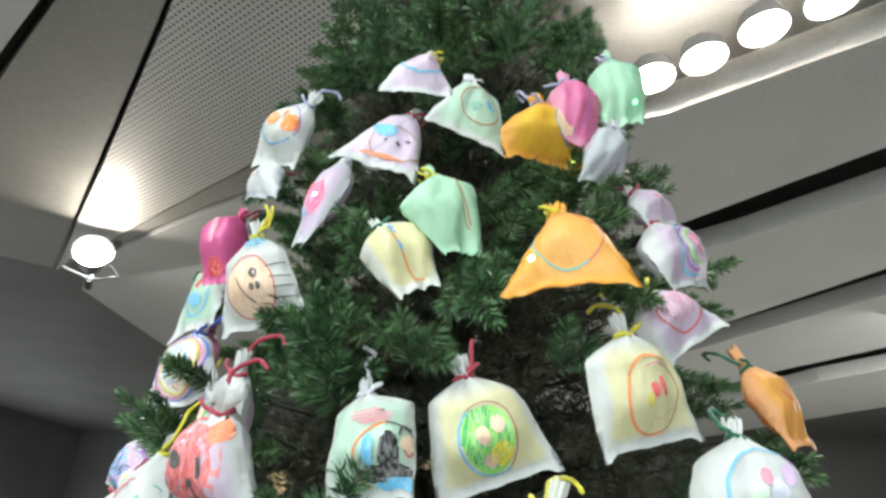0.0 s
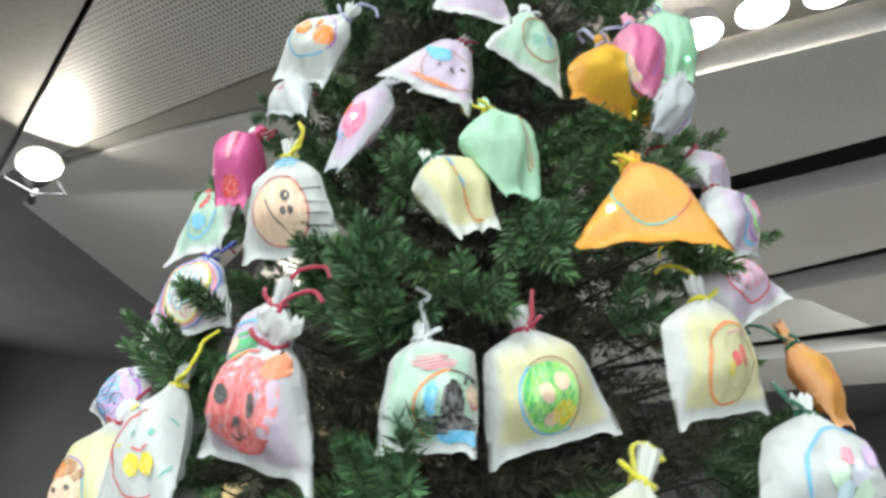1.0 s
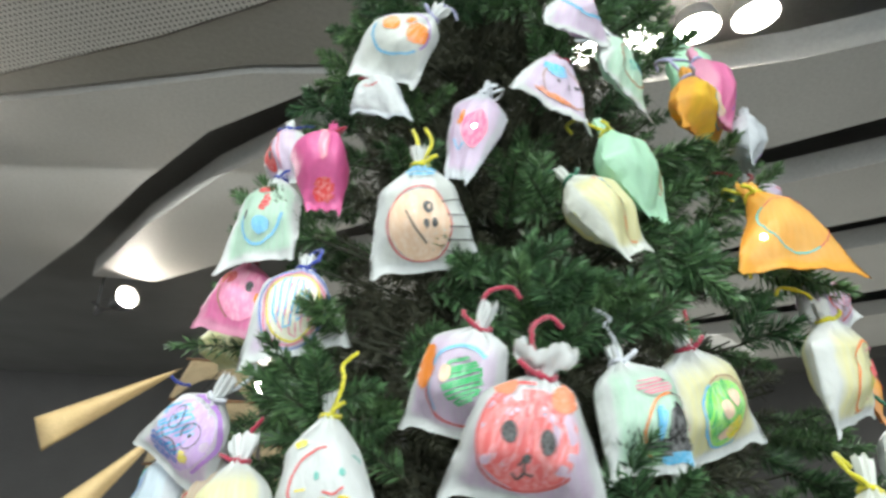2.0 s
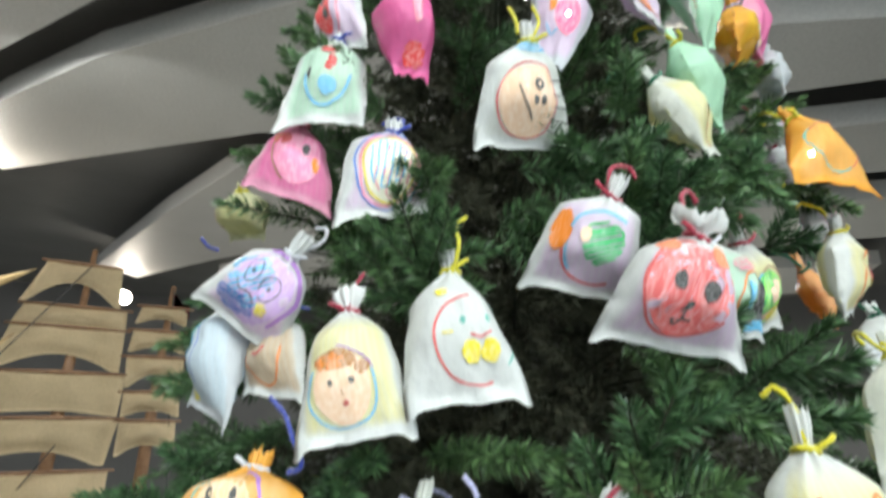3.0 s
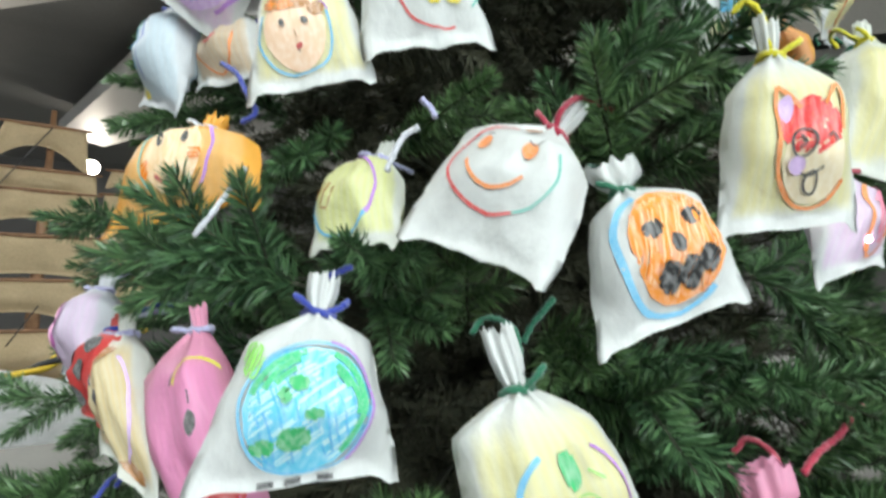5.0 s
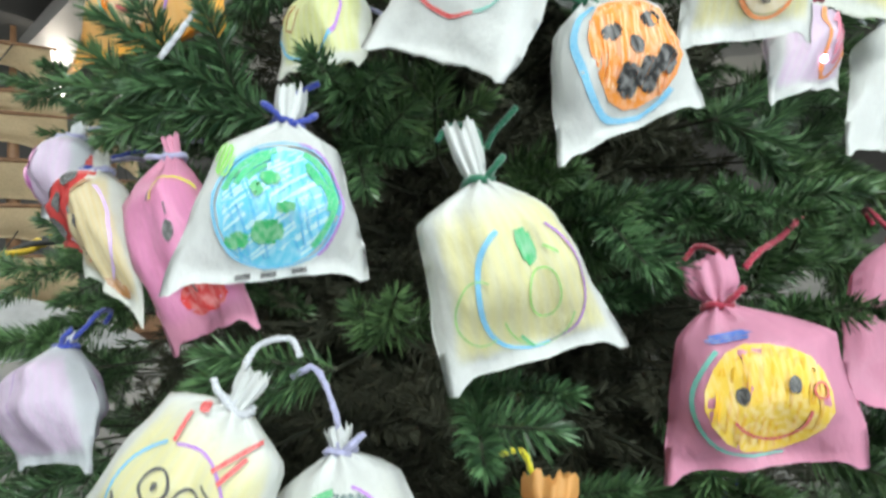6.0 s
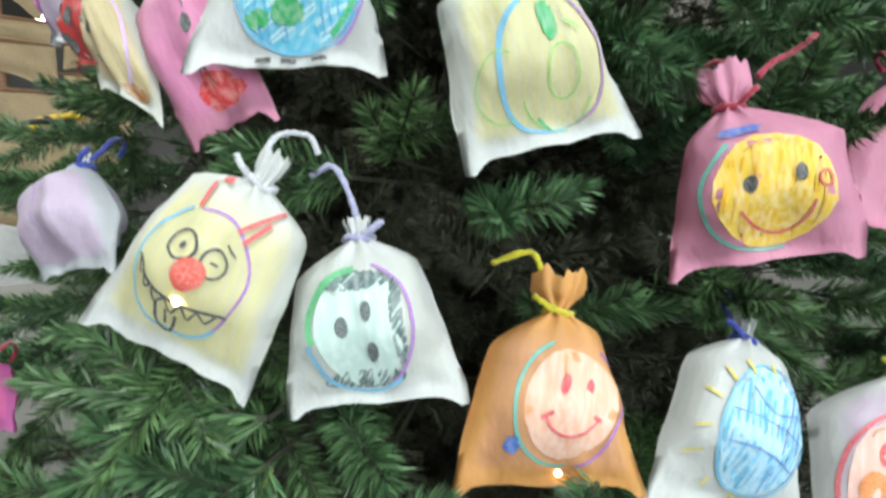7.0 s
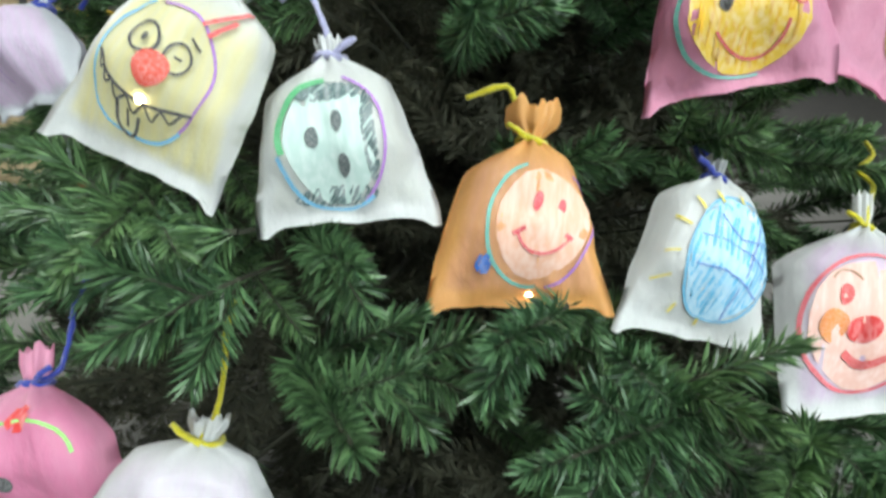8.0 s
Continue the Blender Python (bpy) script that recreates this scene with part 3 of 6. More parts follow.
def bag(label, place, turn, w, h, slope, outer, inner, tie, draws=(), plump=0.030, tail=None, led=None, neck=0.17, flare=0.29, shoulders=None, puff=0.06):
    """A tied paper bag lantern; place is its tied neck, turn its degrees."""
    seed = len(BAGS) + 1
    rng = random.Random(seed)
    m = pose(*place, *turn)
    base = new("paper_bag_lantern")
    base.matrix_world = m
    shoulders = shoulders or (1.0 - 0.75 * flare, 0.27, 1.0 - 0.75 * flare, 0.27)
    skin = Skin(w, h, slope, seed, plump, shoulders, puff)
    BAGS.append((np.array(m.inverted()), w * max(1.0, shoulders[0], shoulders[2]), h))
    bm = bmesh.new()
    uv = bm.loops.layers.uv.new("sheet")
    us = [-1 + 2 * i / 20 for i in range(21)]
    for front in (True, False):
        vs = [i / 26 for i in range(27)]
        grid = [[(bm.verts.new(skin.at(u, v, front)), u, v) for u in us] for v in vs]
        for a, b in zip(grid, grid[1:]):
            for i in range(20):
                quad = (a[i], a[i + 1], b[i + 1], b[i])
                f = bm.faces.new([q[0] for q in (quad if not front else quad[::-1])])
                f.smooth = True
                look_up = {q[0]: (q[1], q[2]) for q in quad}
                for lo in f.loops:
                    lo[uv].uv = look_up[lo.vert]
    bmesh.ops.remove_doubles(bm, verts=bm.verts, dist=0.0004)
    sheet = part("sheet", bm, film(outer, inner), base)
    bm = bmesh.new()
    uv = bm.loops.layers.uv.new("sheet")
    ends = [-neck * i / 6 for i in range(7)]
    for front in (True, False):
        grid = [[bm.verts.new(skin.at(u, v, front)) for u in us] for v in ends]
        for a, b in zip(grid, grid[1:]):
            for i in range(20):
                f = bm.faces.new((a[i], a[i + 1], b[i + 1], b[i]))
                f.smooth = True
                for lo in f.loops:
                    lo[uv].uv = (0.98, 0.0)
    part("ruffle", bm, film(outer, outer), base)
    # chenille tie with its tail hooked over a twig
    bm = bmesh.new()
    r = skin.half(0) + 0.0035
    loop = [(r * math.cos(a), -0.002 + r * 0.95 * math.sin(a), 0.002 * math.sin(2 * a)) for a in (2 * math.pi * i / 22 for i in range(23))]
    tube(bm, loop, 0.0034, 7, 0.28, rng)
    side = rng.choice((-1, 1))
    if tail is None:
        tail = [(side * 0.012, 0.006, 0.02), (side * 0.018, 0.02, 0.045), (side * 0.004, 0.045, 0.06), (-side * 0.012, 0.05, 0.05)]
    path = curve_points([(0.0, -r * 0.6, 0.001), *tail], 34)
    tube(bm, path, 0.0030, 7, 0.30, rng)
    tip = curve_points([(side * r * 0.4, -r, 0.0), (side * 0.014, -r * 1.4, 0.006), (side * 0.024, -r * 1.2, 0.012)], 9)
    tube(bm, tip, 0.0030, 7, 0.30, rng)
    part("chenille_tie", smooth_all(bm), chenille(tie), base, "fuzzy chenille wire tie")
    for k, d in enumerate(draws):
        bm = bmesh.new()
        stroke(bm, skin, d, rng, 0.0014 + 0.00022 * k)
        wash = d[0] == "hatch" or (d[0] == "dot" and d[4] > 0.22)
        part(PEN_NAMES[d[0]], smooth_all(bm), ink(d[1], wash), sheet)
    if led:
        colour, a, v, size = led
        bm = bmesh.new()
        bmesh.ops.create_icosphere(bm, subdivisions=2, radius=size, matrix=Matrix.Translation(skin.pen(a, v, 0.0)))
        part("led", smooth_all(bm), glow("led_glow", colour, 14.0), base, "small glowing light-emitting diode")
    return tagged(base, label, "paper bag", "paper bag lanterns on the tree")


bag("pale lilac paper bag lantern with a blue pen arc",
    (-0.074, -0.490, 2.477), (-15, 11.2, -1), 0.145, 0.127, 0.009, WHITE, C_LILAC, W_YELLOW,
    [('arc', SKY, 0.0, 0.35, 0.62, 0.34, 170, 370, 0.006),
     ('line', ORANGE, ((0.1, 0.3), (0.3, 0.24), (0.45, 0.3)), 0.007),
     ('line', ORANGE, ((0.15, 0.42), (0.45, 0.42)), 0.005)],
    shoulders=(0.91, 0.55, 0.47, 0.35))
bag("pale mint paper bag lantern with a brown pen circle",
    (0.006, -0.463, 2.434), (-13.9, 10.3, 23.1), 0.169, 0.186, -0.003, WHITE, C_MINT, W_WHITE,
    [('ring', BROWN, 0.1962, 0.5113, 0.4885, 0.2457, 0.005),
     ('hatch', SKY, 0.4404, 0.4635, 0.1368, 0.0819, 30, 5, 0.004),
     ('hatch', TEAL, 0.0984, 0.5659, 0.1172, 0.0682, 20, 4, 0.003)],
    shoulders=(0.38, 0.22, 0.82, 0.15))
bag("lilac paper bag lantern with a pen circle and three dots",
    (-0.111, -0.453, 2.351), (-20.4, 20.9, 3.5), 0.165, 0.195, 0.006, WHITE, C_LILAC, W_RED,
    [('ring', BROWN, 0.1802, 0.6292, 0.5999, 0.2007, 0.003),
     ('hatch', SKY, -0.1798, 0.5177, 0.288, 0.078, 40, 7, 0.006),
     ('dot', K, 0.4201, 0.5623, 0.06, 0.0195),
     ('dot', K, 0.2402, 0.6292, 0.06, 0.0195),
     ('dot', K, -0.0598, 0.6404, 0.036, 0.0139),
     ('hatch', ORANGE, 0.0002, 0.8076, 0.5999, 0.0279, 0, 3, 0.003)],
    shoulders=(0.55, 0.32, 0.43, 0.18))
bag("white paper bag lantern with orange pen patches and a blue arc",
    (-0.331, -0.408, 2.426), (7, 38.2, -23.8), 0.122, 0.159, 0.022, WHITE, PALE, W_LILAC,
    [('hatch', ORANGE, 0.2657, 0.3664, 0.3362, 0.1273, 20, 9, 0.006),
     ('hatch', ORANGE, -0.6449, 0.3876, 0.2802, 0.0849, 30, 7, 0.006),
     ('hatch', ORANGE, -0.1546, 0.2496, 0.1401, 0.0531, 10, 4, 0.006),
     ('arc', SKY, -0.2246, 0.4088, 0.8406, 0.2971, 190, 330, 0.006),
     ('arc', PURPLE, -0.2246, 0.4088, 0.8406, 0.2971, -20, 170, 0.003),
     ('hatch', LILAC, -1.1353, 0.1541, 0.2802, 0.1061, 60, 6, 0.005)],
    plump=0.034, shoulders=(1.58, 0.39, 0.58, 0.18), puff=0.2)
bag("silvery lilac paper bag lantern, its light's pink glow painted on",
    (-0.238, -0.421, 2.266), (-17.8, 9.9, -42.9), 0.045, 0.214, -0.003, SILVER, C_LILAC, W_WHITE,
    [('hatch', ORANGE, -0.5, 0.42, 0.16, 0.08, 30, 6, 0.006),
     ('line', SKY, ((-0.8, 0.62), (-0.4, 0.7), (0.0, 0.66)), 0.004),
     # the LED's pink glow, painted on the sheet as a spot
     ('dot', (0.95, 0.16, 0.30), 0.60, 0.52, 0.9, 0.17)],
    led=((1.0, 0.55, 0.5), 0.60, 0.52, 0.005), shoulders=(2.50, 0.14, 2.50, 0.31))
bag("plump magenta paper bag lantern",
    (-0.480, -0.295, 2.207), (-12, 0.9, -13.4), 0.053, 0.173, -0.002, C_MAGENTA, C_MAGENTA, W_RED,
    [('hatch', RED, 0.0, 0.8, 0.6, 0.1, 0, 6, 0.008),
     ('hatch', PINK, -0.2, 0.4, 0.3, 0.2, 70, 7, 0.004)],
    plump=0.058, shoulders=(2.50, 0.29, 1.36, 0.42))
bag("white paper bag lantern with a peach pen circle and black strokes",
    (-0.371, -0.464, 2.075), (14.8, -4.7, -16), 0.168, 0.167, 0.001, WHITE, PALE, W_YELLOW,
    [('dot', PEACH, -0.0852, 0.5507, 0.5432, 0.3146),
     ('ring', RED, -0.0852, 0.5507, 0.5619, 0.3265, 0.0035),
     ('dot', K, 0.083, 0.4106, 0.0935, 0.0528),
     ('dot', K, 0.0082, 0.5507, 0.0561, 0.0409),
     ('dot', K, 0.1588, 0.5507, 0.0561, 0.0409),
     ('line', K, ((-0.3199, 0.4333), (-0.1974, 0.5852), (0.0082, 0.7134)), 0.004),
     ('line', K, ((0.3364, 0.3643), (0.7113, 0.3287)), 0.003),
     ('line', K, ((0.4018, 0.4807), (0.8048, 0.4807)), 0.003),
     ('line', K, ((0.4299, 0.5852), (0.8328, 0.5852)), 0.003),
     ('line', K, ((0.4018, 0.6908), (0.8515, 0.7026)), 0.003),
     ('line', K, ((0.3644, 0.7834), (0.8702, 0.8308)), 0.003),
     ('hatch', SKY, 0.0082, 0.0605, 0.3281, 0.0582, 0, 3, 0.004)],
    tail=[(0.012, -0.004, 0.02), (0.02, 0.004, 0.04), (0.012, 0.01, 0.062)], shoulders=(0.77, 0.25, 0.58, 0.19))
bag("pale yellow paper bag lantern with an orange pen line",
    (-0.150, -0.519, 2.061), (-25, -23.9, 15), 0.066, 0.159, 0.001, PALE, C_YELLOW, W_GREEN,
    [('arc', ORANGE, 0.35, 0.5, 0.5, 0.36, 90, 250, 0.005),
     ('line', ORANGE, ((0.15, 0.84), (0.55, 0.86)), 0.005),
     ('hatch', SKY, 0.0, 0.3, 0.14, 0.08, 30, 4, 0.004),
     ('dot', SKY, -0.1, 0.55, 0.1, 0.06)],
    plump=0.04, shoulders=(1.75, 0.32, 2.50, 0.09))
bag("mint paper bag lantern with a brown pen line",
    (-0.064, -0.510, 2.171), (-18, -10.1, 26.5), 0.066, 0.186, -0.007, C_MINT, C_MINT, W_YELLOW,
    [('line', BROWN, ((0.35, 0.08), (0.4, 0.35), (0.7, 0.7)), 0.005),
     ('arc', BROWN, 0.7, 0.4, 0.4, 0.34, 120, 260, 0.004)],
    plump=0.04, shoulders=(2.50, 0.43, 2.50, 0.09))
bag("golden yellow paper bag lantern with a pink pen oval",
    (0.131, -0.521, 2.329), (0.6, -6.8, 27.6), 0.188, 0.130, 0.001, C_ORANGE, (0.88, 0.6, 0.06), W_LILAC,
    [('dot', PEACH, 0.45, 0.42, 0.42, 0.3),
     ('ring', TEAL, 0.45, 0.42, 0.44, 0.31, 0.0035),
     ('dot', RED, 0.65, 0.45, 0.15, 0.09),
     ('dot', K, 0.38, 0.38, 0.05, 0.035),
     ('dot', K, 0.42, 0.55, 0.05, 0.035)],
    plump=0.04, led=((0.6, 1.0, 0.2), 0.65, 0.86, 0.003), shoulders=(0.98, 0.55, 1.67, 0.09))
bag("magenta paper bag lantern",
    (0.192, -0.497, 2.406), (-10, 7.8, 23.1), 0.072, 0.183, -0.018, C_PINK, C_MAGENTA, W_LILAC,
    [('arc', PURPLE, 0.2, 0.5, 0.5, 0.3, -60, 80, 0.004)],
    plump=0.042, shoulders=(0.97, 0.30, 2.50, 0.09), puff=0.2)
bag("mint paper bag lantern with a small green light",
    (0.354, -0.323, 2.639), (-7, -0.5, 6), 0.093, 0.224, 0.020, C_MINT, C_MINT, W_LILAC,
    [('arc', TEAL, 0.0, 0.5, 0.5, 0.3, 0, 120, 0.003)],
    plump=0.045, led=((0.1, 1.0, 0.3), 0.6, 0.72, 0.004), shoulders=(1.37, 0.30, 1.64, 0.23))
bag("silvery grey translucent paper bag lantern",
    (0.269, -0.510, 2.282), (9, 20, 50), 0.103, 0.152, 0.036, SILVER, SILVER, W_WHITE,
    [('line', PURPLE, ((0.2, 0.6), (0.4, 0.8)), 0.006)])
bag("large flared orange paper bag lantern with a green and red pen",
    (0.132, -0.597, 2.043), (-20.8, -3, -15.2), 0.191, 0.156, -0.008, C_ORANGE, (0.88, 0.52, 0.16), W_YELLOW,
    [('arc', TEAL, 0.1048, 0.5173, 0.5125, 0.2763, 130, 300, 0.004),
     ('arc', RED, 0.1048, 0.5173, 0.5125, 0.2763, -60, 130, 0.0025)],
    plump=0.038, led=((1.0, 0.85, 0.6), -0.42, 0.66, 0.0045), shoulders=(0.24, 0.21, 0.58, 0.23))
bag("lilac paper bag lantern with a rainbow pen arc",
    (0.322, -0.474, 2.098), (-17, -12, 39), 0.132, 0.137, 0.004, WHITE, C_LILAC, W_RED,
    [('arc', SKY, 0.25, 0.5, 0.62, 0.34, 60, 300, 0.008),
     ('arc', PURPLE, 0.25, 0.5, 0.5, 0.28, 60, 300, 0.006),
     ('arc', LIME, 0.3, 0.5, 0.4, 0.22, 60, 300, 0.006),
     ('hatch', PINK, 0.4, 0.48, 0.26, 0.16, 40, 7, 0.006)],
    plump=0.04, shoulders=(1.18, 0.42, 2.19, 0.09))
bag("small white paper bag lantern tinged lilac",
    (0.308, -0.454, 2.178), (-27, -26, 41), 0.127, 0.090, -0.008, WHITE, C_LILAC, W_RED,
    [('line', RED, ((-0.3, 0.4), (-0.2, 0.7)), 0.004)])
bag("white and lilac paper bag lantern with a red pen circle",
    (0.262, -0.543, 1.938), (-16, -39.2, 15), 0.131, 0.110, -0.008, WHITE, C_LILAC, W_YELLOW,
    [('arc', RED, 0.0578, 0.4564, 0.5848, 0.3188, 150, 380, 0.0045),
     ('hatch', PINK, 0.0578, 0.4336, 0.4699, 0.2277, 70, 9, 0.002)],
    shoulders=(0.90, 0.28, 0.74, 0.43))
bag("pale yellow paper bag lantern with a red pen circle and heart",
    (0.203, -0.607, 1.851), (1.9, -11.2, 14.2), 0.154, 0.153, 0.003, WHITE, C_YELLOW, W_YELLOW,
    [('arc', ORANGE, 0.011, 0.5532, 0.4995, 0.3177, 60, 290, 0.0065),
     ('arc', BROWN, 0.011, 0.5532, 0.4995, 0.3177, -70, 60, 0.003),
     ('dot', RED, 0.011, 0.5147, 0.0837, 0.0632),
     ('dot', RED, 0.1775, 0.495, 0.0502, 0.0868),
     ('dot', YELLOW, -0.1308, 0.5917, 0.0669, 0.0582),
     ('line', PINK, ((-0.0885, 0.3213), (0.1194, 0.3025), (0.2859, 0.341)), 0.003),
     ('line', PEACH, ((-0.0471, 0.7071), (0.1194, 0.7456), (0.2859, 0.6884)), 0.003)],
    plump=0.038, neck=0.2, shoulders=(0.86, 0.18, 0.62, 0.13))
bag("pale yellow paper bag lantern with a bright green pen disc",
    (-0.012, -0.550, 1.806), (7.1, -18.4, -1.2), 0.180, 0.158, -0.000, WHITE, C_YELLOW, W_RED,
    [('dot', LIME, 0.0355, 0.5568, 0.4144, 0.2794),
     ('hatch', GREEN, -0.0005, 0.5387, 0.3783, 0.2604, 60, 14, 0.003),
     ('arc', SKY, 0.0355, 0.5568, 0.4504, 0.3071, 120, 300, 0.0055),
     ('arc', BROWN, 0.0355, 0.5568, 0.4504, 0.3071, -60, 120, 0.003),
     ('dot', PEACH, -0.0456, 0.5196, 0.1081, 0.0839),
     ('dot', PEACH, 0.2337, 0.4643, 0.1171, 0.0744),
     ('dot', PEACH, -0.0005, 0.7247, 0.1261, 0.0563),
     ('hatch', YELLOW, 0.1796, 0.697, 0.1802, 0.0935, 30, 6, 0.005)],
    plump=0.038, neck=0.2, tail=[(0.016, -0.004, 0.014), (0.022, 0.0, 0.032), (0.03, 0.006, 0.05)], shoulders=(0.66, 0.12, 0.70, 0.23))
bag("pale mint paper bag lantern with a black and blue pen patch",
    (-0.145, -0.574, 1.773), (-9.9, -6.1, -5.5), 0.116, 0.141, -0.002, WHITE, C_MINT, W_WHITE,
    [('arc', ORANGE, 0.5297, 0.6459, 0.696, 0.2766, 80, 230, 0.005),
     ('arc', K, 0.5297, 0.6459, 0.696, 0.2766, 20, 90, 0.004),
     ('hatch', K, 0.5666, 0.6288, 0.199, 0.1847, 80, 9, 0.005),
     ('hatch', K, 0.4677, 0.7631, 0.6841, 0.0586, 5, 5, 0.005),
     ('hatch', SKY, 0.7156, 0.8558, 0.497, 0.0504, 0, 5, 0.006),
     ('hatch', SKY, 0.1566, 0.5873, 0.0989, 0.1342, 85, 4, 0.005),
     ('dot', PEACH, 0.9646, 0.545, 0.1621, 0.0757),
     ('line', K, ((0.7775, 0.4783), (0.8645, 0.3945), (1.0397, 0.4279)), 0.006),
     ('line', RED, ((0.8645, 0.5955), (0.9646, 0.6459), (1.0636, 0.5955)), 0.003),
     ('hatch', PINK, 0.2186, 0.2936, 0.497, 0.0675, 20, 5, 0.0025)],
    plump=0.038, tail=[(0.004, -0.004, 0.03), (0.0, 0.0, 0.052), (0.012, 0.002, 0.064), (-0.006, 0.006, 0.08)], shoulders=(0.71, 0.19, 1.12, 0.12))
bag("white and lilac paper bag lantern with a red pen disc",
    (-0.304, -0.660, 1.736), (13.7, 12.6, -31.9), 0.175, 0.138, 0.005, WHITE, C_LILAC, W_RED,
    [('dot', (0.82, 0.17, 0.17), -0.0454, 0.4413, 0.5431, 0.3703),
     ('hatch', (0.84, 0.3, 0.32), -0.0272, 0.4663, 0.4301, 0.296, 75, 9, 0.003),
     ('arc', RED, -0.0454, 0.4413, 0.5613, 0.3833, 90, 330, 0.0045),
     ('dot', (0.8, 0.2, 0.06), 0.31, 0.1201, 0.159, 0.0983),
     ('dot', (0.8, 0.2, 0.06), -0.4008, 0.0961, 0.159, 0.0682),
     ('dot', K, -0.2236, 0.38, 0.0843, 0.0743),
     ('dot', K, 0.1788, 0.4172, 0.0843, 0.0863),
     ('line', K, ((-0.1019, 0.6149), (-0.0454, 0.5647), (-0.0272, 0.664), (0.0667, 0.6761)), 0.004),
     ('line', K, ((-0.0272, 0.664), (-0.1019, 0.7252), (-0.1575, 0.6761)), 0.004),
     ('dot', K, -0.0272, 0.5526, 0.0469, 0.0371)],
    plump=0.038, neck=0.22, shoulders=(0.68, 0.21, 0.39, 0.09), puff=0.26)
bag("lilac paper bag lantern with a blue ring, green and orange patches",
    (-0.327, -0.566, 1.806), (2.9, 24.7, -52.1), 0.141, 0.138, 0.013, WHITE, C_LILAC, W_RED,
    [('arc', SKY, 0.1775, 0.4996, 0.5767, 0.3324, 60, 230, 0.007),
     ('arc', RED, 0.1775, 0.4996, 0.6176, 0.3534, 180, 300, 0.005),
     ('hatch', GREEN, 0.2288, 0.4587, 0.3502, 0.2076, 30, 10, 0.005),
     ('hatch', ORANGE, -0.544, 0.4377, 0.1856, 0.1867, 70, 7, 0.007),
     ('dot', PEACH, -0.0805, 0.4377, 0.1027, 0.0729)],
    neck=0.22, shoulders=(0.86, 0.20, 0.61, 0.09))
bag("lilac paper bag lantern with a rainbow-ringed pen oval",
    (-0.507, -0.308, 1.946), (-6, 0.6, -18.9), 0.164, 0.144, 0.020, WHITE, C_LILAC, W_BLUE,
    [('dot', (0.8, 0.78, 0.62), -0.077, 0.4658, 0.4586, 0.3281),
     ('ring', BLUE, -0.077, 0.4658, 0.6122, 0.4176, 0.005),
     ('ring', PINK, -0.077, 0.4658, 0.5505, 0.3774, 0.006),
     ('ring', YELLOW, -0.077, 0.4658, 0.4792, 0.3381, 0.005),
     ('hatch', PINK, -0.0154, 0.5061, 0.3667, 0.2787, 80, 6, 0.003),
     ('hatch', SKY, -0.1181, 0.4266, 0.3667, 0.2787, 85, 6, 0.004)],
    shoulders=(0.76, 0.13, 0.37, 0.11))
bag("white paper bag lantern with a red pen circle and yellow bow",
    (-0.472, -0.418, 1.713), (-15.6, -8, -32.6), 0.149, 0.182, -0.001, WHITE, WHITE, W_YELLOW,
    [('arc', RED, 0.1927, 0.5655, 0.6115, 0.2783, 90, 290, 0.0045),
     ('arc', TEAL, 0.1927, 0.5655, 0.6115, 0.2783, -40, 60, 0.0035),
     ('dot', TEAL, 0.0291, 0.4586, 0.0412, 0.0265),
     ('dot', TEAL, 0.4166, 0.4586, 0.0412, 0.0265),
     ('line', RED, ((0.1214, 0.5567), (0.274, 0.5743), (0.4367, 0.5478)), 0.004),
     ('hatch', YELLOW, 0.1315, 0.6556, 0.1325, 0.0627, 60, 7, 0.005),
     ('hatch', YELLOW, 0.4166, 0.6556, 0.1325, 0.0627, 60, 7, 0.005),
     ('hatch', YELLOW, -0.236, 0.243, 0.1024, 0.0265, 20, 4, 0.004),
     ('line', YELLOW, ((-0.2872, 0.5301), (-0.1336, 0.5301)), 0.004)],
    plump=0.04, neck=0.2, tail=[(0.010, -0.006, 0.02), (0.018, -0.004, 0.05), (0.014, 0.0, 0.072), (0.034, 0.004, 0.090)], shoulders=(0.80, 0.24, 0.53, 0.29))
bag("pale yellow paper bag lantern with a peach pen oval under brown",
    (-0.571, -0.332, 1.662), (-17.6, -9.2, -35.8), 0.145, 0.175, 0.002, WHITE, C_YELLOW, W_RED,
    [('dot', PEACH, -0.0967, 0.6181, 0.4787, 0.2254),
     ('arc', SKY, -0.0967, 0.6181, 0.5626, 0.2552, 150, 380, 0.0045),
     ('arc', PURPLE, -0.0967, 0.6181, 0.5626, 0.2552, 20, 90, 0.003),
     ('hatch', BROWN, -0.1492, 0.4524, 0.3747, 0.0605, 20, 9, 0.0045),
     ('hatch', ORANGE, -0.2532, 0.4681, 0.2707, 0.0522, 40, 6, 0.003),
     ('hatch', BROWN, 0.2669, 0.5129, 0.1252, 0.0447, 30, 5, 0.0035),
     ('dot', K, -0.2744, 0.6032, 0.0414, 0.0191),
     ('dot', K, 0.0801, 0.5957, 0.0525, 0.0191),
     ('dot', RED, -0.0664, 0.7233, 0.0525, 0.0149),
     ('line', BROWN, ((-0.1078, 0.6479), (-0.0765, 0.6778)), 0.002)],
    plump=0.042, neck=0.2, tail=[(0.006, -0.004, 0.016), (0.01, 0.0, 0.042), (0.02, 0.006, 0.062)], shoulders=(0.67, 0.21, 0.69, 0.24), puff=0.2)
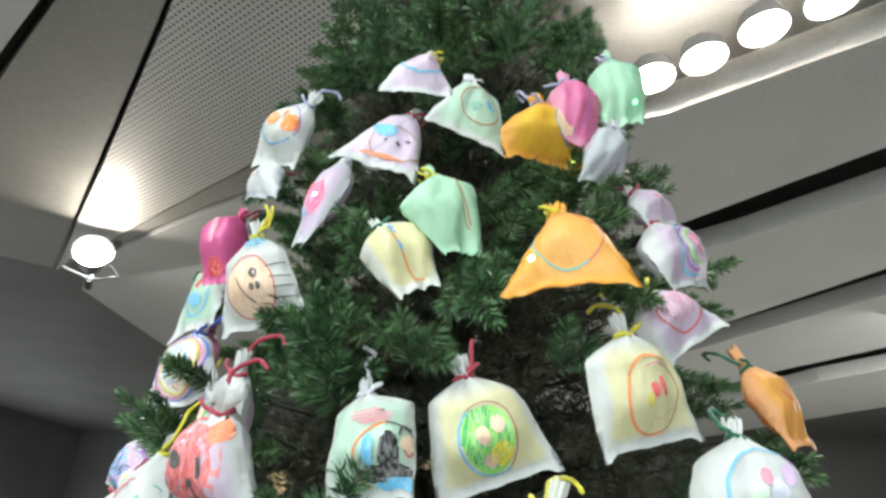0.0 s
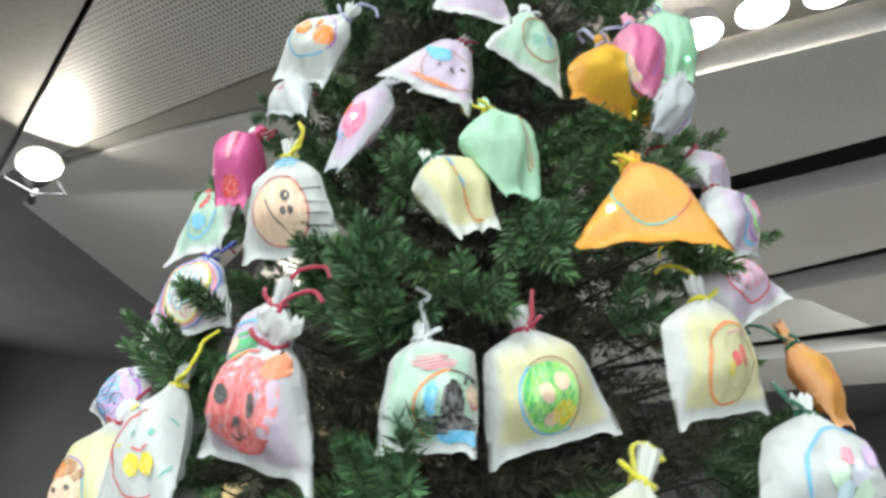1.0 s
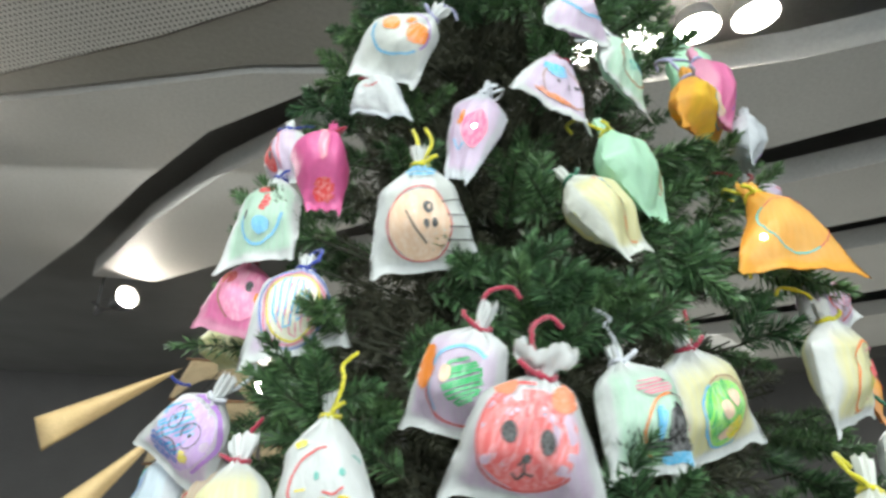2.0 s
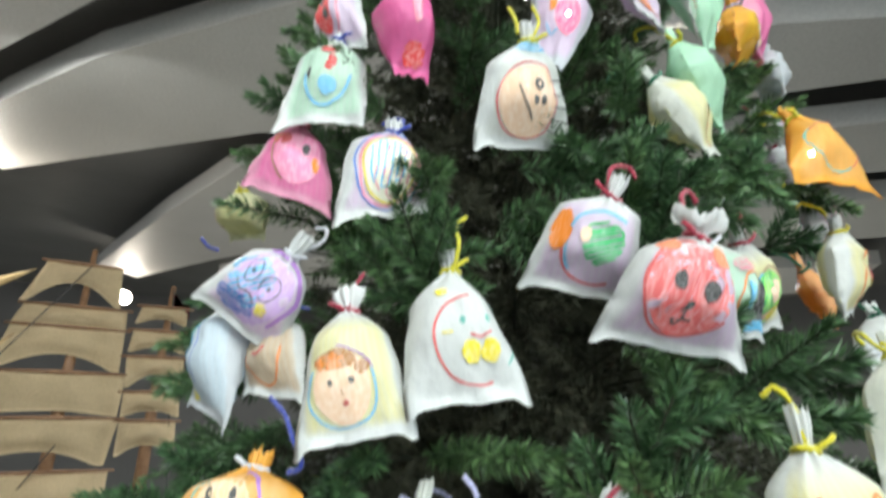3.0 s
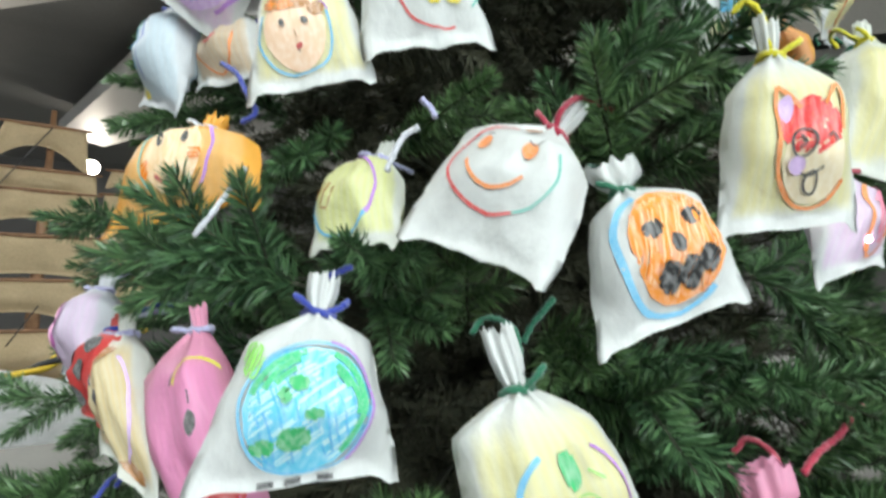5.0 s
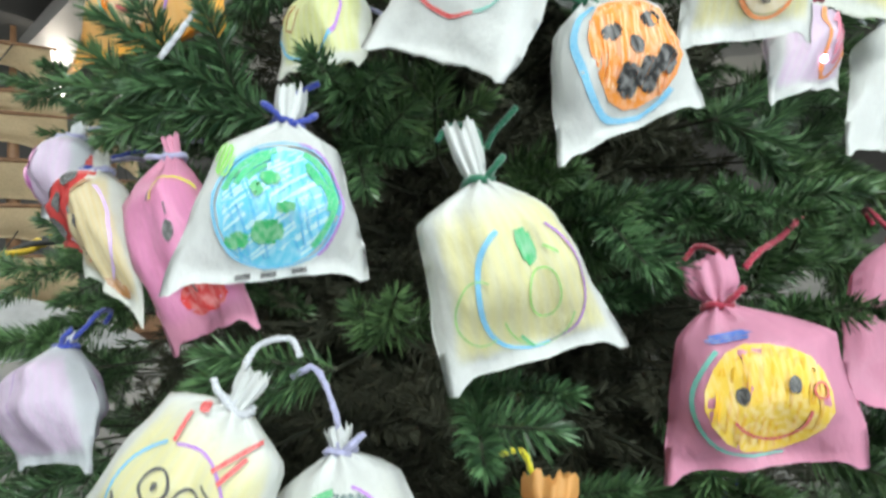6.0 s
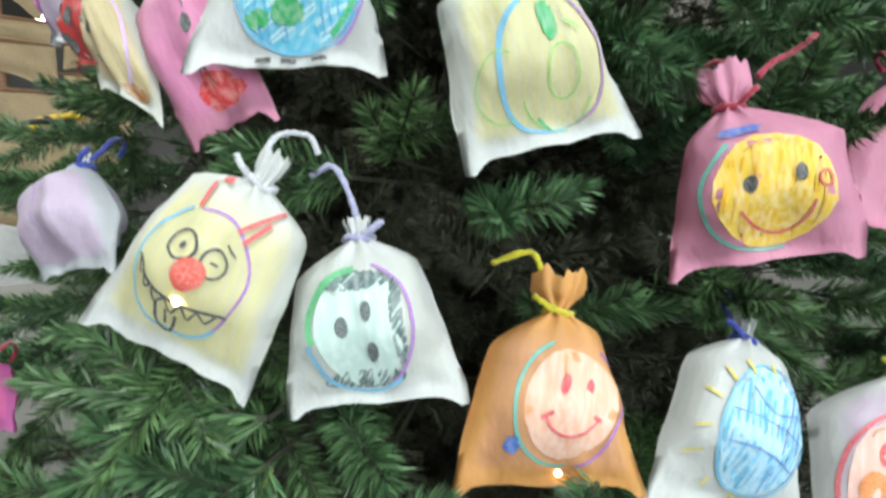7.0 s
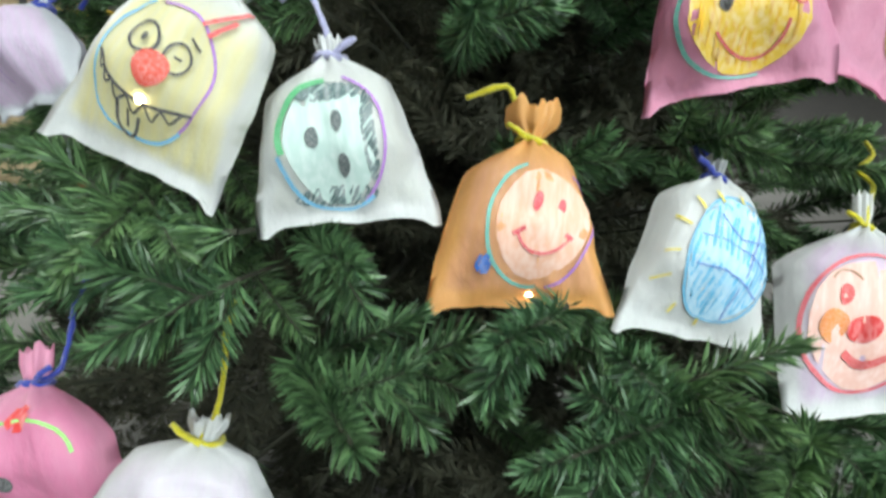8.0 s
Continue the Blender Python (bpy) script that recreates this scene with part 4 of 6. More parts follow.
bag("lilac paper bag lantern with a purple and blue pen disc",
    (-0.612, -0.203, 1.762), (13, 36.7, -27), 0.166, 0.144, -0.001, WHITE, C_LILAC, W_WHITE,
    [('dot', LILAC, 0.0016, 0.4537, 0.5772, 0.3809),
     ('hatch', SKY, -0.1875, 0.431, 0.4435, 0.2687, 50, 10, 0.005),
     ('hatch', BLUE, -0.243, 0.7007, 0.4435, 0.1122, 20, 6, 0.004),
     ('arc', PURPLE, 0.0016, 0.4537, 0.6435, 0.4261, -40, 120, 0.008),
     ('ring', K, 0.1788, 0.3868, 0.1772, 0.1348, 0.0025),
     ('ring', K, -0.243, 0.3188, 0.1336, 0.1235, 0.0025),
     ('dot', K, 0.1788, 0.3868, 0.0337, 0.0226),
     ('dot', K, -0.243, 0.3188, 0.0337, 0.0226),
     ('line', K, ((-0.4093, 0.4763), (-0.243, 0.5432), (-0.0757, 0.5206), (0.0907, 0.5988)), 0.003),
     ('hatch', YELLOW, 0.2679, 0.5988, 0.1109, 0.0669, 20, 4, 0.005)],
    neck=0.26, shoulders=(0.65, 0.23, 0.58, 0.16))
bag("pale blue paper bag lantern with a blue pen patch",
    (-0.656, -0.053, 1.696), (-16, -14, -67), 0.117, 0.189, -0.037, SILVER, (0.62, 0.74, 0.82), W_BLUE,
    [('hatch', SKY, -0.5, 0.4, 0.28, 0.28, 70, 9, 0.006),
     ('ring', TEAL, -0.3, 0.22, 0.2, 0.1, 0.004),
     ('arc', BLUE, -0.4, 0.45, 0.4, 0.34, -60, 60, 0.003),
     ('hatch', YELLOW, -0.5, 0.85, 0.14, 0.06, 20, 4, 0.005)],
    plump=0.04)
bag("beige paper bag lantern with an orange pen arc",
    (-0.596, -0.126, 1.673), (-23, -22, -61), 0.127, 0.144, -0.035, WHITE, (0.68, 0.5, 0.3), W_BLUE,
    [('arc', ORANGE, 0.0, 0.5, 0.5, 0.34, 180, 360, 0.005),
     ('line', RED, ((-0.2, 0.5), (0.0, 0.56), (0.2, 0.5)), 0.005)])
bag("magenta paper bag lantern with a pink pen patch",
    (-0.584, -0.093, 2.024), (-14, 2, -24), 0.158, 0.160, -0.024, C_PINK, C_MAGENTA, W_RED,
    [('dot', (0.9, 0.3, 0.48), 0.1, 0.48, 0.5, 0.3),
     ('dot', RED, -0.25, 0.3, 0.2, 0.1),
     ('dot', K, 0.3, 0.42, 0.09, 0.06),
     ('hatch', ORANGE, 0.5, 0.55, 0.08, 0.07, 60, 3, 0.006),
     ('arc', BROWN, 0.1, 0.48, 0.55, 0.33, 120, 240, 0.004)],
    flare=0.45)
bag("mint paper bag lantern with red pen squares",
    (-0.552, -0.170, 2.171), (-10, 5, -37), 0.152, 0.190, 0.016, WHITE, C_MINT, W_BLUE,
    [('hatch', RED, 0.1, 0.38, 0.1, 0.1, 0, 6, 0.006),
     ('hatch', RED, 0.0, 0.22, 0.2, 0.04, 0, 4, 0.006),
     ('arc', SKY, 0.05, 0.5, 0.5, 0.28, 180, 360, 0.008),
     ('dot', SKY, 0.1, 0.62, 0.2, 0.08),
     ('dot', K, -0.35, 0.5, 0.04, 0.05)],
    neck=0.1)
bag("white paper bag lantern with a red and black pen patch",
    (-0.544, -0.127, 2.310), (-10, -14, -58), 0.112, 0.158, -0.031, WHITE, C_LILAC, W_BLUE,
    [('dot', RED, -0.3, 0.45, 0.35, 0.35),
     ('dot', K, -0.3, 0.3, 0.12, 0.08),
     ('dot', K, -0.15, 0.55, 0.12, 0.08),
     ('arc', PINK, -0.2, 0.45, 0.5, 0.4, -60, 80, 0.006)])
bag("pale olive paper bag lantern",
    (-0.626, 0.092, 1.953), (17, 8, -74), 0.130, 0.100, -0.001, (0.66, 0.66, 0.42), (0.64, 0.62, 0.3), W_YELLOW,
    [('line', BROWN, ((-0.6, 0.4), (-0.5, 0.7)), 0.006)],
    plump=0.045, flare=0)
bag("silvery white paper bag lantern",
    (-0.417, -0.332, 2.311), (-22, -13, -27), 0.105, 0.112, -0.037, SILVER, WHITE, W_RED,
    [('line', RED, ((-0.3, 0.4), (0.2, 0.5)), 0.004)])
bag("white and yellow paper bag lantern with a red pen patch",
    (-0.257, -0.722, 1.513), (-2.4, -3.3, -39), 0.130, 0.173, 0.005, WHITE, C_YELLOW, W_YELLOW,
    [('dot', (0.82, 0.7, 0.48), 0.269, 0.6247, 0.4277, 0.2176),
     ('dot', (0.8, 0.1, 0.07), 0.2076, 0.4436, 0.4277, 0.1271),
     ('hatch', RED, 0.2076, 0.4436, 0.4277, 0.1444, 35, 9, 0.006),
     ('line', ORANGE, ((-0.1994, 0.5159), (-0.2505, 0.2443), (0.0552, 0.3531)), 0.006),
     ('dot', LILAC, -0.138, 0.3531, 0.0918, 0.0722),
     ('line', ORANGE, ((0.3608, 0.3348), (0.6146, 0.226), (0.6353, 0.4706)), 0.006),
     ('arc', ORANGE, 0.2483, 0.5881, 0.4884, 0.2716, 150, 330, 0.006),
     ('ring', K, 0.0655, 0.5342, 0.1325, 0.0684, 0.003),
     ('line', K, ((0.0248, 0.4976), (0.0855, 0.5342), (0.0248, 0.5611)), 0.003),
     ('line', K, ((0.1062, 0.6247), (0.0041, 0.6603), (0.1565, 0.6969), (0.3297, 0.6603)), 0.003),
     ('ring', K, 0.1876, 0.7335, 0.0918, 0.0539, 0.003),
     ('line', K, ((0.3608, 0.5159), (0.4621, 0.4889), (0.5332, 0.5342)), 0.003),
     ('dot', LILAC, 0.0041, 0.643, 0.1021, 0.0453)],
    plump=0.038, neck=0.22, tail=[(0.0, -0.004, 0.02), (-0.004, -0.002, 0.045), (-0.016, 0.0, 0.06), (-0.028, 0.006, 0.052)], shoulders=(0.71, 0.23, 0.92, 0.20))
bag("plump pale yellow paper bag lantern with an orange pen line",
    (0.074, -0.696, 1.623), (-20, 13, -29), 0.133, 0.227, 0.006, PALE, C_YELLOW, W_YELLOW,
    [('line', ORANGE, ((0.1, 0.5), (0.35, 0.6), (0.6, 0.55)), 0.007)],
    plump=0.045)
bag("lilac paper bag lantern with a red pen ring",
    (-0.089, -0.713, 1.421), (-27, 19, -26), 0.104, 0.136, 0.037, WHITE, C_LILAC, W_RED,
    [('arc', ORANGE, 0.35, 0.45, 0.4, 0.4, 150, 370, 0.007),
     ('hatch', PINK, 0.4, 0.45, 0.3, 0.3, 50, 7, 0.005),
     ('dot', K, 0.4, 0.5, 0.06, 0.05)],
    led=((1.0, 0.5, 0.7), 0.1, 0.72, 0.004))
bag("plain white paper bag lantern",
    (0.143, -0.736, 1.439), (-23, 15, -36), 0.129, 0.210, 0.015, WHITE, WHITE, W_WHITE,
    [('arc', TEAL, 0.2, 0.5, 0.5, 0.3, 120, 250, 0.003)])
bag("orange paper bag lantern with a pen circle, two dots",
    (-0.651, -0.265, 1.466), (-28.7, -5.3, -52.5), 0.199, 0.131, 0.008, C_ORANGE, (0.88, 0.56, 0.24), W_WHITE,
    [('dot', (0.88, 0.62, 0.36), -0.0361, 0.4656, 0.3974, 0.2998),
     ('arc', PURPLE, -0.0058, 0.4656, 0.4735, 0.3704, -70, 80, 0.005),
     ('arc', TEAL, -0.0058, 0.4656, 0.4735, 0.3704, 130, 240, 0.004),
     ('dot', K, -0.204, 0.3421, 0.0532, 0.0622),
     ('dot', K, 0.1319, 0.3421, 0.0532, 0.0576),
     ('line', RED, ((-0.2352, 0.642), (-0.082, 0.6949), (0.0704, 0.6067)), 0.006),
     ('line', K, ((-0.2811, 0.2363), (-0.204, 0.2716)), 0.002),
     ('line', K, ((0.1924, 0.2716), (0.2539, 0.2186)), 0.002),
     ('hatch', ORANGE, -0.3573, 0.5807, 0.0459, 0.0706, 30, 3, 0.004),
     ('hatch', ORANGE, 0.2998, 0.5185, 0.0762, 0.0529, 10, 3, 0.003)],
    plump=0.042, tail=[(0.03, 0.0, -0.02), (0.075, -0.012, -0.07), (0.07, -0.02, -0.12), (0.05, -0.02, -0.165)], shoulders=(0.85, 0.18, 0.73, 0.23))
bag("pale yellow green paper bag lantern with a blue and purple pen",
    (-0.498, -0.403, 1.429), (-42.3, -8.5, -54.4), 0.096, 0.147, -0.003, PALE, (0.72, 0.74, 0.26), W_LILAC,
    [('arc', SKY, -0.2828, 0.5391, 0.7695, 0.3249, 170, 320, 0.005),
     ('arc', PURPLE, -0.2828, 0.5391, 0.7695, 0.3249, -40, 100, 0.005),
     ('hatch', BROWN, -0.6246, 0.5846, 0.2392, 0.0902, 60, 3, 0.002)],
    plump=0.036, neck=0.26, shoulders=(1.33, 0.09, 0.87, 0.36))
bag("large white paper bag lantern with a red and green pen circle",
    (-0.425, -0.603, 1.432), (-35, 20.6, -65.6), 0.151, 0.159, 0.003, WHITE, WHITE, W_RED,
    [('arc', RED, -0.1149, 0.4526, 0.6845, 0.2771, 100, 300, 0.0045),
     ('arc', TEAL, -0.1149, 0.4526, 0.6845, 0.2771, -60, 30, 0.0035),
     ('arc', ORANGE, -0.1695, 0.4237, 0.419, 0.1896, 200, 330, 0.005),
     ('dot', ORANGE, -0.4793, 0.3506, 0.0885, 0.0514),
     ('dot', ORANGE, 0.1393, 0.3506, 0.0988, 0.0514),
     ('line', K, ((0.0724, 0.2927), (0.1836, 0.3145), (0.2495, 0.2631)), 0.002),
     ('line', K, ((-0.501, 0.2927), (-0.4124, 0.2855)), 0.002),
     ('dot', BROWN, -0.0377, 0.1755, 0.1101, 0.0362)],
    plump=0.036, neck=0.3, tail=[(0.0, -0.02, 0.02), (0.005, -0.01, 0.05), (0.03, 0.01, 0.065)], shoulders=(1.12, 0.14, 0.75, 0.28))
bag("white paper bag lantern with an orange pen disc and black patches",
    (-0.365, -0.635, 1.381), (-18, -15, -39), 0.142, 0.139, 0.011, WHITE, WHITE, W_GREEN,
    [('arc', SKY, 0.2037, 0.511, 0.6751, 0.4044, 110, 310, 0.01),
     ('dot', (0.86, 0.3, 0.05), 0.2859, 0.4909, 0.5928, 0.3747),
     ('hatch', ORANGE, 0.2859, 0.4909, 0.5727, 0.3642, 70, 18, 0.004),
     ('hatch', (0.88, 0.52, 0.25), 0.2859, 0.4909, 0.5527, 0.3442, 74, 14, 0.002),
     ('hatch', K, 0.0191, 0.3895, 0.1224, 0.0603, 30, 6, 0.004),
     ('hatch', K, 0.5307, 0.3494, 0.1224, 0.0603, 30, 6, 0.004),
     ('hatch', K, 0.2649, 0.511, 0.0717, 0.0603, 60, 5, 0.004),
     ('hatch', K, 0.0908, 0.6926, 0.1434, 0.0812, 50, 7, 0.004),
     ('hatch', K, 0.3471, 0.7031, 0.1434, 0.0908, 50, 7, 0.004),
     ('hatch', K, 0.5918, 0.6525, 0.1434, 0.0812, 50, 7, 0.004)],
    plump=0.038, neck=0.24, shoulders=(0.55, 0.15, 0.94, 0.13), puff=0.26)
bag("white paper bag lantern with a blue and green pen globe",
    (-0.608, -0.493, 1.263), (-14.9, 6.7, -23), 0.172, 0.149, 0.016, WHITE, WHITE, W_BLUE,
    [('dot', (0.16, 0.60, 0.82), 0.027, 0.555, 0.594, 0.347),
     ('hatch', (0.50, 0.80, 0.88), 0.027, 0.555, 0.570, 0.332, 35, 18, 0.003),
     ('hatch', (0.12, 0.50, 0.82), 0.047, 0.575, 0.551, 0.304, 110, 12, 0.002),
     ('arc', (0.02, 0.52, 0.20), 0.027, 0.555, 0.527, 0.307, 100, 168, 0.009),
     ('arc', (0.02, 0.52, 0.20), 0.027, 0.555, 0.453, 0.265, 106, 160, 0.009),
     ('arc', (0.02, 0.52, 0.20), 0.027, 0.555, 0.380, 0.222, 112, 148, 0.008),
     ('arc', (0.02, 0.52, 0.20), 0.027, 0.555, 0.539, 0.315, -48, 72, 0.008),
     ('arc', (0.02, 0.52, 0.20), 0.027, 0.555, 0.478, 0.279, -5, 62, 0.008),
     ('arc', (0.02, 0.52, 0.20), 0.027, 0.555, 0.429, 0.250, 30, 56, 0.007),
     ('hatch', GREEN, -0.071, 0.705, 0.159, 0.050, 5, 6, 0.006),
     ('hatch', GREEN, -0.071, 0.426, 0.086, 0.032, 25, 4, 0.006),
     ('hatch', GREEN, -0.206, 0.491, 0.055, 0.029, 60, 3, 0.006),
     ('hatch', GREEN, 0.076, 0.583, 0.080, 0.021, -20, 3, 0.006),
     ('hatch', GREEN, -0.353, 0.741, 0.104, 0.029, -35, 4, 0.006),
     ('ring', SKY, 0.027, 0.555, 0.612, 0.357, 0.004),
     ('arc', PURPLE, 0.027, 0.555, 0.625, 0.365, -50, 80, 0.004),
     ('hatch', LIME, -0.543, 0.319, 0.10, 0.10, 60, 5, 0.003),
     ('line', K, ((-0.319, 0.970), (-0.179, 0.966)), 0.010),
     ('line', K, ((-0.092, 0.970), (0.048, 0.966)), 0.010),
     ('line', K, ((0.189, 0.970), (0.329, 0.966)), 0.010)],
    plump=0.036, neck=0.24, shoulders=(0.64, 0.20, 0.56, 0.12), tail=[(0.012, -0.008, 0.004), (0.020, -0.006, 0.010), (0.024, 0.0, 0.016)])
bag("pale yellow paper bag lantern with a blue and purple pen circle",
    (-0.504, -0.638, 1.211), (-6.7, -18, -26.8), 0.159, 0.165, -0.007, WHITE, C_YELLOW, W_GREEN,
    [('arc', SKY, 0.0998, 0.5768, 0.5723, 0.323, 110, 280, 0.007),
     ('arc', PURPLE, 0.0998, 0.5768, 0.5723, 0.323, -80, 60, 0.0035),
     ('hatch', GREEN, 0.1371, 0.3739, 0.0642, 0.0921, 100, 5, 0.005),
     ('ring', LIME, 0.1919, 0.6141, 0.1666, 0.1201, 0.002),
     ('arc', LIME, 0.1371, 0.6141, 0.4067, 0.2774, 200, 330, 0.002),
     ('arc', LIME, -0.4631, 0.6327, 0.2401, 0.1667, 60, 300, 0.0018),
     ('line', GREEN, ((-0.0937, 0.7994), (0.0077, 0.8915)), 0.005),
     ('line', LIME, ((0.2851, 0.3926), (0.4134, 0.4485)), 0.003)],
    plump=0.036, neck=0.3, shoulders=(0.77, 0.12, 0.68, 0.26))
bag("pink paper bag lantern with a yellow pen disc, two dots",
    (-0.300, -0.739, 1.101), (-9.7, -14.3, -52.3), 0.169, 0.153, -0.002, C_PINK, C_PINK, W_RED,
    [('dot', (0.86, 0.58, 0.08), 0.1731, 0.5484, 0.6088, 0.3194),
     ('hatch', (0.84, 0.48, 0.04), 0.1731, 0.5484, 0.5654, 0.2924, 75, 15, 0.003),
     ('arc', TEAL, 0.1298, 0.5484, 0.6738, 0.3549, 120, 280, 0.006),
     ('dot', K, -0.0663, 0.4955, 0.065, 0.0491),
     ('dot', K, 0.4341, 0.4773, 0.065, 0.0491),
     ('arc', RED, 0.1948, 0.5657, 0.3911, 0.2126, 200, 340, 0.004),
     ('ring', RED, 0.6735, 0.5311, 0.065, 0.0442, 0.003),
     ('hatch', BLUE, -0.0446, 0.1762, 0.2394, 0.0269, 5, 3, 0.0025)],
    plump=0.038, neck=0.28, shoulders=(0.50, 0.16, 1.01, 0.27), puff=0.18)
bag("pink paper bag lantern with a white crumpled corner",
    (0.008, -0.794, 1.155), (-27, 18, -39), 0.136, 0.219, -0.001, C_PINK, C_PINK, W_RED,
    [('arc', BROWN, 0.2, 0.5, 0.5, 0.3, 100, 260, 0.004)],
    plump=0.04)
bag("hot pink paper bag lantern with a black pen dot",
    (-0.672, -0.349, 1.238), (-23.9, -27.7, -44.9), 0.091, 0.210, -0.008, C_PINK, (0.86, 0.34, 0.6), W_LILAC,
    [('hatch', RED, 0.1, 0.8, 0.5, 0.08, 0, 7, 0.007),
     ('arc', YELLOW, 0.2, 0.4, 0.5, 0.2, 20, 150, 0.005),
     ('dot', K, 0.1, 0.5, 0.09, 0.055),
     ('line', K, ((0.12, 0.42), (0.14, 0.36)), 0.002),
     ('line', K, ((-0.1, 0.72), (0.05, 0.7), (0.1, 0.78)), 0.003),
     ('line', K, ((-0.3, 0.3), (-0.2, 0.25)), 0.003)],
    plump=0.036, neck=0.14, shoulders=(1.64, 0.09, 0.50, 0.24))
bag("beige yellow paper bag lantern with brown pen marks",
    (-0.725, -0.240, 1.227), (-28, -30, -48), 0.076, 0.172, -0.052, PALE, (0.74, 0.58, 0.26), W_LILAC,
    [('hatch', BROWN, 0.1, 0.22, 0.3, 0.06, 20, 5, 0.007),
     ('dot', K, -0.1, 0.5, 0.14, 0.05),
     ('line', K, ((-0.4, 0.3), (-0.35, 0.4)), 0.004),
     ('hatch', BROWN, 0.4, 0.86, 0.25, 0.06, 40, 5, 0.006),
     ('arc', LILAC, 0.0, 0.5, 0.7, 0.36, -60, 40, 0.004),
     ('line', K, ((-0.3, 0.68), (-0.15, 0.72)), 0.003)],
    plump=0.036)
bag("red paper bag lantern with black pen spots",
    (-0.732, -0.209, 1.230), (-21, -29, -74), 0.107, 0.111, -0.036, (0.66, 0.1, 0.09), RED, W_BLUE,
    [('dot', K, -0.3, 0.3, 0.18, 0.1),
     ('dot', K, 0.1, 0.5, 0.16, 0.1),
     ('dot', K, -0.2, 0.75, 0.18, 0.1),
     ('dot', K, 0.45, 0.3, 0.14, 0.09)])
bag("lilac paper bag lantern with a purple pen line",
    (-0.740, -0.131, 1.275), (-28, -23, -60), 0.099, 0.134, -0.040, SILVER, C_LILAC, W_LILAC,
    [('hatch', (0.78, 0.34, 0.58), -0.4, 0.45, 0.26, 0.26, 80, 9, 0.005),
     ('line', (0.45, 0.05, 0.35), ((-0.3, 0.1), (-0.1, 0.4), (-0.15, 0.6), (-0.4, 0.85)), 0.006),
     ('line', (0.45, 0.05, 0.35), ((-0.6, 0.3), (-0.55, 0.42)), 0.006)],
    plump=0.04)
bag("crumpled silvery lilac paper bag lantern",
    (-0.765, -0.234, 1.030), (-26.9, -23, -55), 0.120, 0.135, -0.015, SILVER, C_LILAC, W_BLUE,
    [('arc', LILAC, 0.1, 0.5, 0.4, 0.3, 100, 240, 0.003)],
    plump=0.044, neck=0.1, shoulders=(1.54, 0.09, 0.97, 0.55))
bag("pale yellow paper bag lantern with a pen circle, ring eyes",
    (-0.669, -0.529, 1.026), (-15, 26.4, -48.8), 0.164, 0.173, 0.006, WHITE, C_YELLOW, W_WHITE,
    [('arc', SKY, -0.0133, 0.5071, 0.5583, 0.3143, 120, 260, 0.004),
     ('arc', PURPLE, -0.0133, 0.5071, 0.5583, 0.3143, -60, 110, 0.0035),
     ('arc', SKY, -0.0133, 0.5071, 0.5583, 0.3143, 255, 320, 0.005),
     ('ring', K, -0.1581, 0.3964, 0.1257, 0.0697, 0.0035),
     ('ring', K, 0.1662, 0.4152, 0.1257, 0.0697, 0.0035),
     ('dot', K, -0.149, 0.3964, 0.0273, 0.0188),
     ('line', K, ((0.1307, 0.4152), (0.2026, 0.4152)), 0.003),
     ('line', K, ((0.2199, 0.3045), (0.3465, 0.341)), 0.003),
     ('dot', (0.8, 0.08, 0.04), 0.0223, 0.5071, 0.1439, 0.083),
     ('line', K, ((-0.5088, 0.5259), (-0.2382, 0.6277), (0.076, 0.6642), (0.5087, 0.6177)), 0.0045),
     ('line', K, ((-0.4814, 0.5447), (-0.4186, 0.6), (-0.3557, 0.5812), (-0.302, 0.6454), (-0.23, 0.6277), (-0.1754, 0.6919), (-0.0861, 0.6642), (-0.0133, 0.7196), (0.076, 0.6731), (0.148, 0.7196), (0.2381, 0.6642), (0.3283, 0.6919), (0.4185, 0.6366)), 0.003),
     ('line', K, ((-0.1581, 0.6919), (-0.149, 0.7838), (-0.0315, 0.8214), (0.0405, 0.7284)), 0.004),
     ('line', K, ((-0.0588, 0.7107), (-0.0679, 0.7838)), 0.003),
     ('line', RED, ((-0.2656, 0.0831), (-0.23, 0.2115)), 0.006),
     ('line', RED, ((0.2564, 0.2304), (0.3821, 0.1197), (0.454, 0.0643)), 0.006),
     ('line', RED, ((0.3638, 0.2669), (0.4367, 0.1385)), 0.006),
     ('dot', RED, -0.1936, 0.0455, 0.072, 0.0188)],
    plump=0.036, led=((1.0, 0.85, 0.45), 0.02, 0.65, 0.004), shoulders=(0.69, 0.11, 0.74, 0.13))
